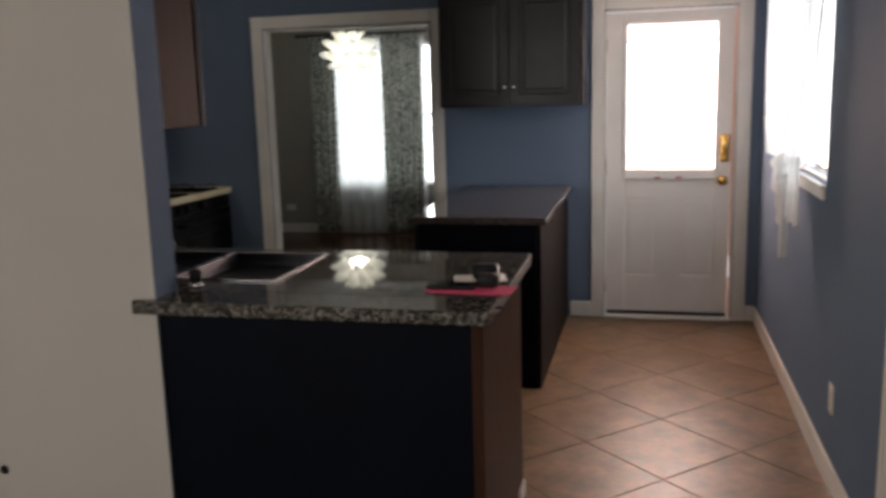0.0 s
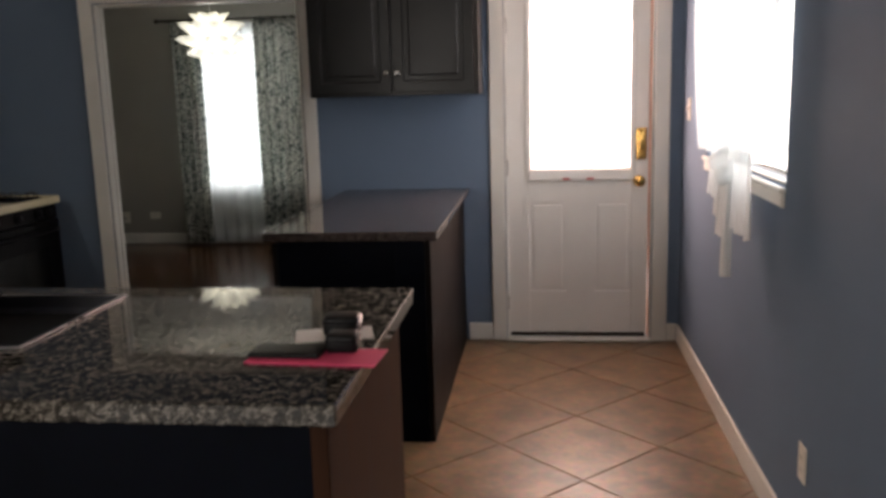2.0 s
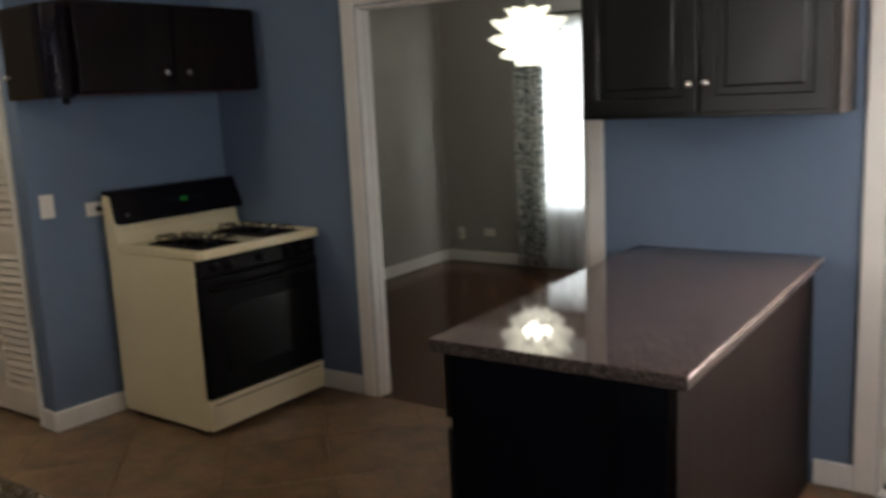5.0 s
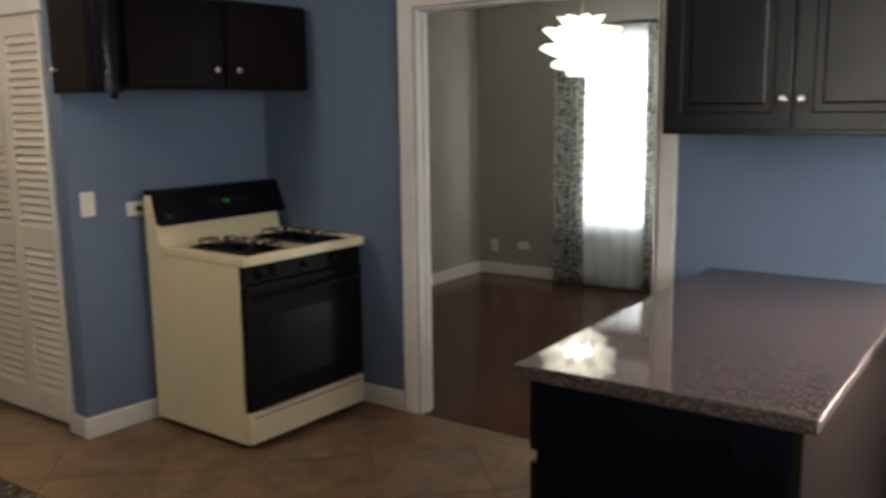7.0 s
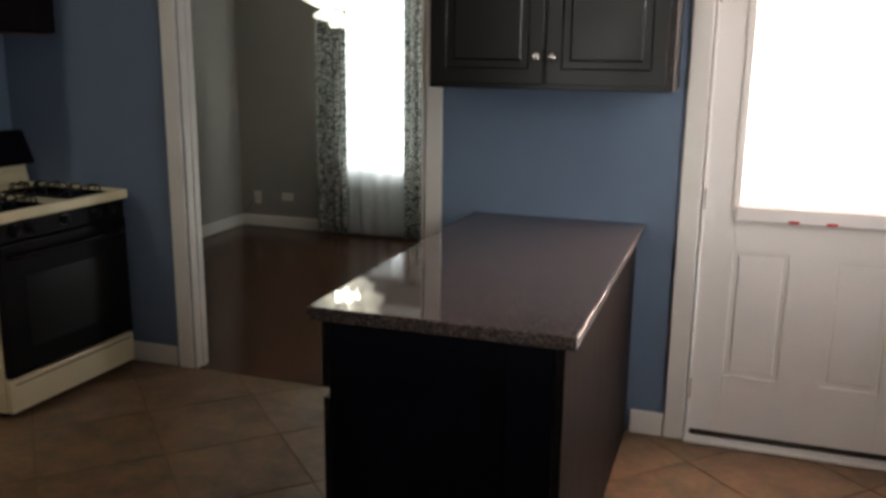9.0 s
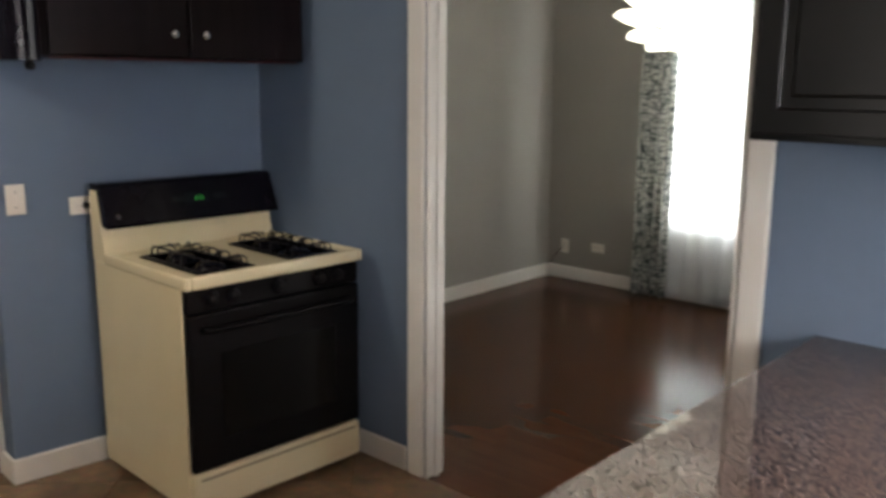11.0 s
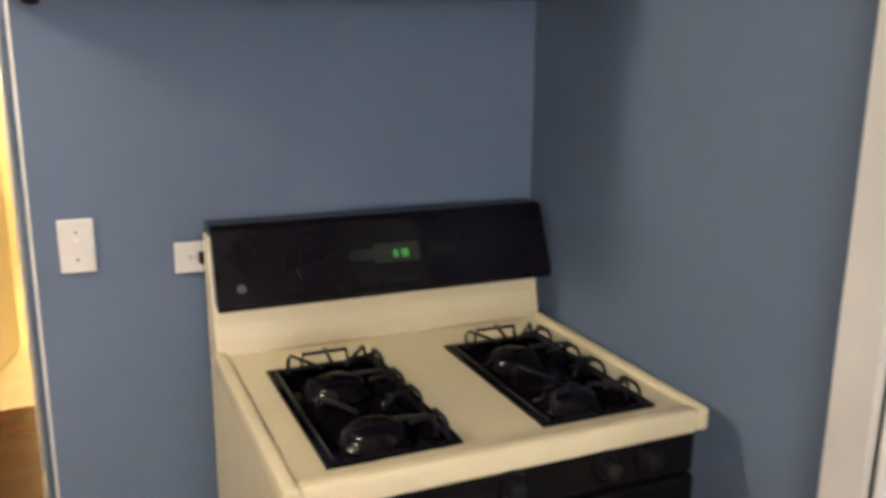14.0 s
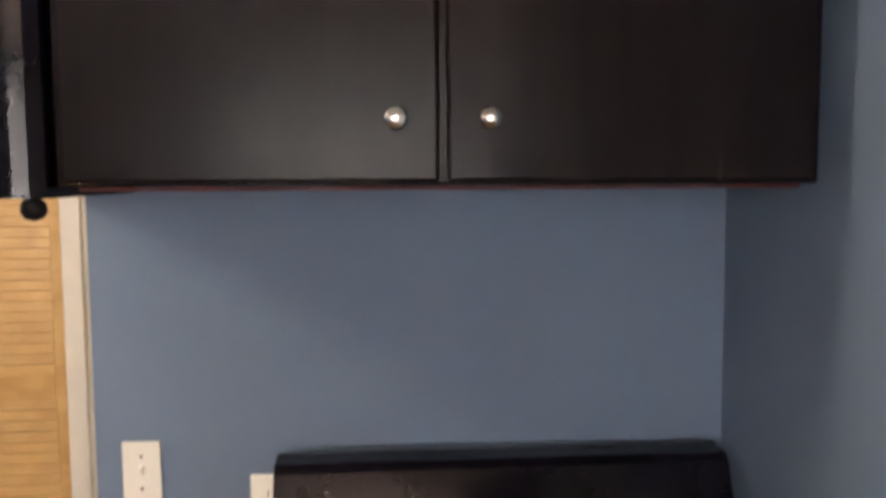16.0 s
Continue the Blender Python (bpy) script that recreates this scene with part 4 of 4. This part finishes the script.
    cp = part("control_panel", extrude_profile(face, 0.004, W + 0.014), BLACKGLOSS, o, "glossy black control panel")
    def on_panel(y, s):
        """A frame on the sloping face: x along y of the stove, y up the slope, z out."""
        p = Vector((0.135, 0, 1.018)).lerp(Vector((0.076, 0, 1.164)), s)
        up = Vector((0.076 - 0.135, 0, 1.164 - 1.018)).normalized()
        out = Vector((up.z, 0, -up.x))
        along = Vector((0, 1, 0))
        m = Matrix((along, up, out)).transposed().to_4x4()
        return Matrix.Translation(p + Vector((0, y, 0))) @ m
    part("display", cube(-0.055, 0.055, -0.022, 0.022, 0.0005, 0.002), DISPLAY, cp, "dark clock window", m=on_panel(0.405, 0.52))
    seg = {"3": "abgcd", "1": "bc", "9": "abfgcd"}
    w, h, k = 0.0066, 0.0076, 0.0014
    place = {"a": (0, w, 2 * h, 2 * h), "g": (0, w, h, h), "d": (0, w, 0, 0), "b": (w, w, h, 2 * h), "c": (w, w, 0, h), "f": (0, 0, h, 2 * h), "e": (0, 0, 0, h)}
    x = -0.006
    for ch in "3:19":
        bm = bmesh.new()
        if ch == ":":
            for z in (0.6, 1.4):
                box(bm, -0.001, 0.001, h * z - 0.001, h * z + 0.001, 0.0022, 0.003)
            adv = 0.004
        else:
            for s in seg[ch]:
                a = place[s]
                box(bm, a[0] - k / 2, a[1] + k / 2, a[2] - k / 2, a[3] + k / 2, 0.0022, 0.003)
            adv = 0.0112
        part("digit", bm, GREENLED, cp, "green clock digit", m=on_panel(0.402, 0.52) @ pose(x, -0.010, 0))
        x += adv
    for s in (-1, 1):
        part("touch_pad", cube(-0.03, 0.03, -0.012, 0.012, 0.0004, 0.0012), DISPLAY, cp, m=on_panel(0.42 + s * 0.095, 0.52))
    part("badge", lathe([(0.010, 0.0003), (0.010, 0.0012), (0.001, 0.0014)], 18), BADGE, cp, "small round grey badge", m=on_panel(0.055, 0.22))
    part("badge_strip", cube(-0.035, 0.035, -0.0015, 0.0015, 0.0004, 0.0012), DISPLAY, cp, m=on_panel(0.42, 0.12))
    # front
    kn = part("knob_strip", cube(D - 0.029, D - 0.004, 0.004, W - 0.004, 0.775, 0.868, 0.008, 2), OVENBLACK, o, "black strip with burner knobs")
    knob = mesh_of("burner_knob", lathe([(0.024, 0), (0.024, 0.004), (0.019, 0.008), (0.018, 0.024), (0.015, 0.028), (0.001, 0.029)], 20), BLACKPLASTIC, True)
    ring = mesh_of("knob_ring", lathe([(0.0245, 0.0005), (0.031, 0.0005), (0.0315, 0.003), (0.029, 0.005), (0.0245, 0.0045)], 24), BLACKGLOSS, True)
    for y in (0.10, 0.19, 0.385, 0.575, 0.665):
        kb = part("burner_knob", knob, None, kn, m=pose(D - 0.004, y, 0.825, 0, 90))
        part("knob_ring", ring, None, kb)
    od = bmesh.new()
    box(od, D - 0.029, D + 0.004, 0.004, W - 0.004, 0.190, 0.7735, 0.010, 2)
    dr = part("oven_door", od, OVENBLACK, o, "glossy black oven door")
    part("oven_window", cube(D + 0.0045, D + 0.0065, 0.13, W - 0.13, 0.30, 0.62, 0.0008), mat("dark_oven_glass", (0.004, 0.004, 0.004), 0.25, spec=0.2, vary=0.1, bump=0), dr)
    hb = tube(bmesh.new(), [(D + 0.003, 0.06, 0.715), (D + 0.035, 0.065, 0.72), (D + 0.04, 0.12, 0.72), (D + 0.04, W - 0.12, 0.72), (D + 0.035, W - 0.065, 0.72), (D + 0.003, W - 0.06, 0.715)], 0.011, 10)
    part("oven_handle", hb, OVENBLACK, dr, "black bar handle", True)
    wd = part("drawer", cube(D - 0.029, D + 0.002, 0.004, W - 0.004, 0.032, 0.180, 0.008, 2), CREAM, o, "almond storage drawer")
    # no recess here: a darker strip on the front paints the groove's shade
    part("drawer_groove_shade", cube(D + 0.0022, D + 0.0035, 0.03, W - 0.03, 0.155, 0.163), mat("painted_groove_shade", (0.2, 0.17, 0.12), 0.6, vary=0.1), wd)
    return o


stove()


# ---- wall plates ----
def wall_plate(m, label, kind, tall=True):
    o = thing("light_switch" if kind == "switch" else "wall_outlet", m, label, "switch" if kind == "switch" else "outlet")
    w, h = (0.070, 0.115) if tall else (0.115, 0.070)
    part("plate", cube(-w / 2, w / 2, -0.006, -0.0005, -h / 2, h / 2, 0.003, 2), PLASTIC, o)
    if kind == "switch":
        part("toggle", cube(-0.005, 0.005, -0.018, -0.0062, -0.004, 0.014, 0.002), PLASTIC, o)
        part("toggle_frame", cube(-0.008, 0.008, -0.0075, -0.0061, -0.016, 0.016, 0.0006), PLASTIC, o)
        for z in (-0.03, 0.03):
            part("screw", lathe([(0.003, 0), (0.003, 0.0008)], 10, pose(0, -0.006, z, 90)), NICKEL, o)
    else:
        for s in (-1, 1):
            p = (0, s * 0.02) if tall else (s * 0.02, 0)
            sock = part("socket", cube(p[0] - 0.013, p[0] + 0.013, -0.0075, -0.0061, p[1] - 0.013, p[1] + 0.013, 0.0006), PLASTIC, o)
            for q in (-0.005, 0.005):
                part("slot", cube(p[0] + q - 0.001, p[0] + q + 0.001, -0.0082, -0.0076, p[1] - 0.005, p[1] + 0.005), BLACKPLASTIC, sock)
    return o


wall_plate(LM @ pose(0, 0.083, 1.126, 0, 0, 90), "ivory toggle light switch on the blue wall", "switch")
wall_plate(LM @ pose(0, 0.336, 1.083, 0, 0, 90), "ivory outlet turned sideways beside the stove", "outlet", False)
plug = thing("power_plug", LM @ pose(0.008, 0.342, 1.084), "black power plug with a cord behind the stove", "plug")
part("plug_body", cube(0, 0.025, -0.013, 0.005, -0.013, 0.013, 0.004, 2), BLACKPLASTIC, plug)
part("cord", tube(bmesh.new(), [(0.02, 0.004, 0), (0.026, 0.02, -0.01), (0.026, 0.04, -0.10), (0.026, 0.04, -0.4)], 0.004), BLACKPLASTIC, plug)
wall_plate(pose(0.81, 3.69, 0.335, 0, 0, -90), "ivory outlet low on the blue wall", "outlet")
wall_plate(pose(0.81, 5.88, 1.335, 0, 0, -90), "ivory light switch beside the back door", "switch")
wall_plate(pose(-4.23, 9.5, 0.27), "white outlet above the dining baseboard", "outlet")
wall_plate(pose(-3.92, 9.5, 0.29), "white outlet above the dining baseboard", "outlet", False)
cx = thing("telephone_wire", pose(-4.23, 9.49, 0.27), "thin grey cord hanging from the dining room outlet", "cord")
part("cord", tube(bmesh.new(), [(0, -0.012, 0), (-0.05, -0.03, -0.06), (-0.11, -0.03, -0.14), (-0.15, -0.02, -0.16)], 0.003, 6), BLACKPLASTIC, cx)
coax = thing("cable_hole", pose(-1.99, 2.56, 0.335), "small black cable socket on the cream wall", "socket")
part("ring", lathe([(0.016, 0), (0.016, 0.004), (0.010, 0.006), (0.009, 0.012), (0.001, 0.012)], 14, pose(0, -0.0005, 0, 90)), BLACKPLASTIC, coax)
for y in (3.71, 3.18):
    an = thing("wall_hook", pose(0.81, y, 1.742), "pair of small metal screws in the blue wall", "hook", "wall hooks")
    for z in (-0.012, 0.012):
        part("screw", lathe([(0.004, 0.0003), (0.004, 0.003), (0.001, 0.004)], 10, pose(0, 0, z, 0, -90)), NICKEL, an)

# ---- things on the countertop ----
solid("pink_folder", cube(-0.135, 0.135, -0.055, 0.055, 0, 0.004, 0.001), PINK, "bright pink paper folder at the counter's edge", "folder", m=pose(-0.422, 2.795, 0.9425, 0, 0, -4))
phone = thing("phone", pose(-0.485, 2.805, 0.947, 0, 0, -2), "black phone lying on the pink folder", "phone")
part("body", cube(-0.075, 0.075, -0.036, 0.036, 0, 0.010, 0.004, 2), BLACKPLASTIC, phone)
part("screen", cube(-0.066, 0.066, -0.031, 0.031, 0.0102, 0.0110), BLACKGLOSS, phone)
paper = solid("paper_sheet", cube(-0.085, 0.085, -0.05, 0.05, 0, 0.003, 0.001), PAPER, "white card lying on the granite", "paper", m=pose(-0.425, 2.955, 0.9425, 0, 0, 14))
pouch = thing("black_pouch", pose(-0.405, 2.955, 0.946, 0, 0, 3), "black rounded case on a white card", "case")
bm = cube(-0.040, 0.040, -0.030, 0.030, 0, 0.046, 0.010, 3)
part("body", bm, BLACKPLASTIC, pouch, smooth=True)
part("band", cube(-0.041, 0.041, -0.031, 0.031, 0.030, 0.033, 0.001), BLACKGLOSS, pouch)
cup = thing("black_box", pose(-0.375, 2.83, 0.947, 0, 0, 0), "small black charger case on the pink folder", "case")
part("body", cube(-0.033, 0.033, -0.025, 0.025, 0, 0.040, 0.009, 3), BLACKPLASTIC, cup, smooth=True)
part("lid_line", cube(-0.0335, 0.0335, -0.0255, 0.0255, 0.024, 0.026), BLACKGLOSS, cup)


# ---- pendant lamp ----
def petal(length, width, curl, cup):
    """A pointed leaf from the origin out along x, rising with curl, hollowed by cup."""
    bm = bmesh.new()
    grid = []
    for i in range(8):
        u = i / 7
        w = width * 1.45 * (u + 0.2) ** 0.5 * max(0.002, 1 - u) ** 0.62
        row = []
        for j in range(5):
            v = j / 2 - 1
            row.append(bm.verts.new((length * u, w * v, curl * u * u + cup * (v * v) * w)))
        grid.append(row)
    for a, c in zip(grid, grid[1:]):
        for j in range(4):
            bm.faces.new((a[j], a[j + 1], c[j + 1], c[j]))
    return bm


pend = thing("pendant_lamp", pose(-2.53, 7.8, 1.89), "white lotus pendant lamp of lit petals, switched on", "lamp")
tiers = ((0.06, 0.05, 0.19, 0.12, -0.03, 64, 7), (0.03, 0.11, 0.18, 0.115, 0.03, 26, 9), (-0.04, 0.11, 0.17, 0.115, 0.04, 8, 9), (-0.11, 0.05, 0.14, 0.12, 0.05, -12, 8), (-0.14, 0.004, 0.09, 0.10, 0.03, -26, 6))
for ti, (z, r, ln, wd, curl, tilt, n) in enumerate(tiers):
    me = mesh_of("petal", petal(ln, wd * 0.55, curl, 1.2), PETAL, True)
    for k in range(n):
        a = 360 / n * (k + 0.5 * (ti % 2))
        part("petal", me, None, pend, m=pose(0, 0, z, 0, 0, a) @ pose(r, 0, 0, 0, -tilt, 0))
part("socket", lathe([(0.018, 0.09), (0.03, 0.10), (0.03, 0.15), (0.008, 0.17)], 16), TRIM, pend, smooth=True)
part("cord", tube(bmesh.new(), [(0, 0, 0.165), (0, 0, 0.54)], 0.004, 8), TRIM, pend)
part("canopy", lathe([(0.05, 0.54), (0.05, 0.552), (0.06, 0.559)], 20), TRIM, pend, smooth=True)

hl = thing("ceiling_light", pose(-3.4, 3.7, H), "round white ceiling light", "lamp")
part("base", lathe([(0.14, -0.03), (0.15, -0.02), (0.15, -0.001)], 28), TRIM, hl, smooth=True)

# ---- bathroom seen through the doorway ----
van = thing("vanity", pose(-7.35, 5.05, 0.0), "dark red-brown bathroom vanity with a white top", "vanity")
part("body", cube(0, 0.62, 0.15, 0.68, 0.06, 0.80, 0.004), REDBROWN, van)
part("plinth", cube(0.03, 0.60, 0.19, 0.68, 0.0, 0.059), REDBROWN, van)
part("top", cube(-0.02, 0.64, 0.12, 0.69, 0.801, 0.84, 0.008, 2), PLASTIC, van, "white basin top")
part("door", panel_door(0.28, 0.60, 0.018, 0.05), REDBROWN, van, m=pose(0.02, 0.131, 0.12))
part("door", panel_door(0.28, 0.60, 0.018, 0.05), REDBROWN, van, m=pose(0.32, 0.131, 0.12))
mc = thing("medicine_cabinet", pose(-7.3, 5.75, 1.25), "small wooden wall cabinet lit by the bathroom lamp", "cabinet")
part("body", cube(0, 0.5, -0.35, -0.002, 0, 0.75, 0.004), PINE, mc)
part("door", panel_door(0.48, 0.73, 0.018, 0.05), REDBROWN, mc, m=pose(0.01, -0.37, 0.01))
bd = thing("door_2", pose(-5.80, 4.665, 0.015, 0, 0, 165), "cream panelled bathroom door, standing open", "door", kind="structure")
bm = bmesh.new()
box(bm, 0, 0.66, 0, 0.035, 0, 2.0, 0.003)
for x0, x1 in ((0.08, 0.30), (0.36, 0.58)):
    for z0, z1 in ((0.15, 0.75), (0.92, 1.40), (1.5, 1.88)):
        box(bm, x0, x1, -0.006, 0.0, z0, z1, 0.005)
        box(bm, x0, x1, 0.035, 0.041, z0, z1, 0.005)
part("leaf", bm, mat("cream_door_paint", (0.72, 0.64, 0.46), 0.35, vary=0.04), bd)
part("knob", knob_mesh(0.026, 0.06), NICKEL, bd, "nickel door knob", True, pose(0.60, 0.041, 1.0, -90))
for z in (0.25, 1.0, 1.75):
    part("hinge", cube(-0.012, 0.003, 0.005, 0.03, z - 0.045, z + 0.045, 0.002), OLDBRONZE, bd)


# ---- floors, piece by piece ----
def clipped(poly, x0, x1, y0, y1):
    """A convex outline cut to a rectangle."""
    for axis, lim, sign in ((0, x0, 1), (0, x1, -1), (1, y0, 1), (1, y1, -1)):
        out = []
        for k in range(len(poly)):
            a, c = poly[k], poly[(k + 1) % len(poly)]
            da, dc = sign * (a[axis] - lim), sign * (c[axis] - lim)
            if da >= 0:
                out.append(a)
            if da * dc < 0:
                f = da / (da - dc)
                out.append((a[0] + f * (c[0] - a[0]), a[1] + f * (c[1] - a[1])))
        poly = out
        if len(poly) < 3:
            return []
    return poly


def slab(poly, z0, z1, bevel):
    """A flat piece with a small chamfer round its top."""
    bm = bmesh.new()
    cx, cy = sum(p[0] for p in poly) / len(poly), sum(p[1] for p in poly) / len(poly)
    lo = [bm.verts.new((x, y, z0)) for x, y in poly]
    mid = [bm.verts.new((x, y, z1 - bevel)) for x, y in poly]
    size = max(1e-3, max(math.hypot(x - cx, y - cy) for x, y in poly))
    k = 1 - bevel * 1.4 / size
    hi = [bm.verts.new((cx + (x - cx) * k, cy + (y - cy) * k, z1)) for x, y in poly]
    n = len(poly)
    for a, c in ((lo, mid), (mid, hi)):
        for i in range(n):
            bm.faces.new((a[i], a[(i + 1) % n], c[(i + 1) % n], c[i]))
    bm.faces.new(hi)
    return bm


floor = solid("floor", cube(-5.65, 0.81, -2.5, 6.1, -0.03, -0.0035), GROUT, "terracotta tiled kitchen floor laid on the diagonal", "floor", "structure")
S, G = 0.466, 0.005
half = (S - G) / math.sqrt(2)
step = S / math.sqrt(2)
full = None
for i in range(-20, 21):
    for j in range(-22, 24):
        if (i + j) % 2:
            continue
        cx, cy = 0.180 + i * step, 3.908 + j * step
        outline = [(cx + half, cy), (cx, cy + half), (cx - half, cy), (cx, cy - half)]
        cut = []
        for rect in ((-4.75, 0.809, 2.69, 6.098), (-3.6, 0.809, -0.6, 2.56)):
            p = clipped(outline, *rect)
            if p:
                cut.append(p)
        for p in cut:
            if len(p) == 4 and all(abs(a[0] - b[0]) + abs(a[1] - b[1]) < 1e-6 for a, b in zip(p, outline)):
                if full is None:
                    full = mesh_of("tile", slab([(half, 0), (0, half), (-half, 0), (0, -half)], -0.003, 0.0, 0.0012), TILE)
                part("tile", full, None, floor, m=pose(cx, cy, 0, 0, 0, 90 * ((i * 7 + j * 3) % 4)))
            else:
                part("tile", slab([(x - cx, y - cy) for x, y in p], -0.003, 0.0, 0.0012), TILE, floor, m=pose(cx, cy, 0))


GAPDARK = mat("dark_board_gap", (0.03, 0.0125, 0.006), 0.6, vary=0.2)


def boards(name, x0, x1, y0, y1, along, label, width=0.11, length=1.25):
    o = solid(name, cube(x0, x1, y0, y1, -0.03, -0.006), GAPDARK, label, "floor", "structure")
    rng = random.Random(11)
    across = (y0, y1) if along == "x" else (x0, x1)
    run = (x0, x1) if along == "x" else (y0, y1)
    w = across[0]
    while w < across[1] - 0.01:
        a = run[0] - rng.uniform(0.1, length)
        while a < run[1]:
            s, e = max(a, run[0]), min(a + length, run[1])
            if e - s > 0.02:
                l, b = (e - s) / 2, min(width, across[1] - w) / 2
                bmx = cube(-l + 0.0002, l - 0.0002, -b + 0.0003, b - 0.0003, -0.0059, 0.0)
                c = ((s + e) / 2, w + b)
                part("board", bmx, DARKWOOD, o, m=pose(c[0], c[1], 0) if along == "x" else pose(c[1], c[0], 0, 0, 0, 90))
            a += length
        w += width
    return o


boards("floor_dining", -4.4, -0.72, 6.10, 9.5, "x", "dark brown polished wooden floorboards in the dining room")
boards("floor_hall", -5.65, -4.752, 2.69, 5.5, "y", "dark brown wooden floorboards in the hall")
solid("floor_bathroom", cube(-8.3, -5.652, 4.3, 5.75, -0.02, 0.002), BATHTILE, "pale cream bathroom floor tiles", "floor", "structure")
solid("floor_living", cube(-5.65, 0.81, -2.5, -0.6, -0.0034, 0.0), mat("living_carpet", (0.30, 0.26, 0.21), 0.95, vary=0.2, fine=200, bump=0.5), "beige living room carpet", "floor", "structure")
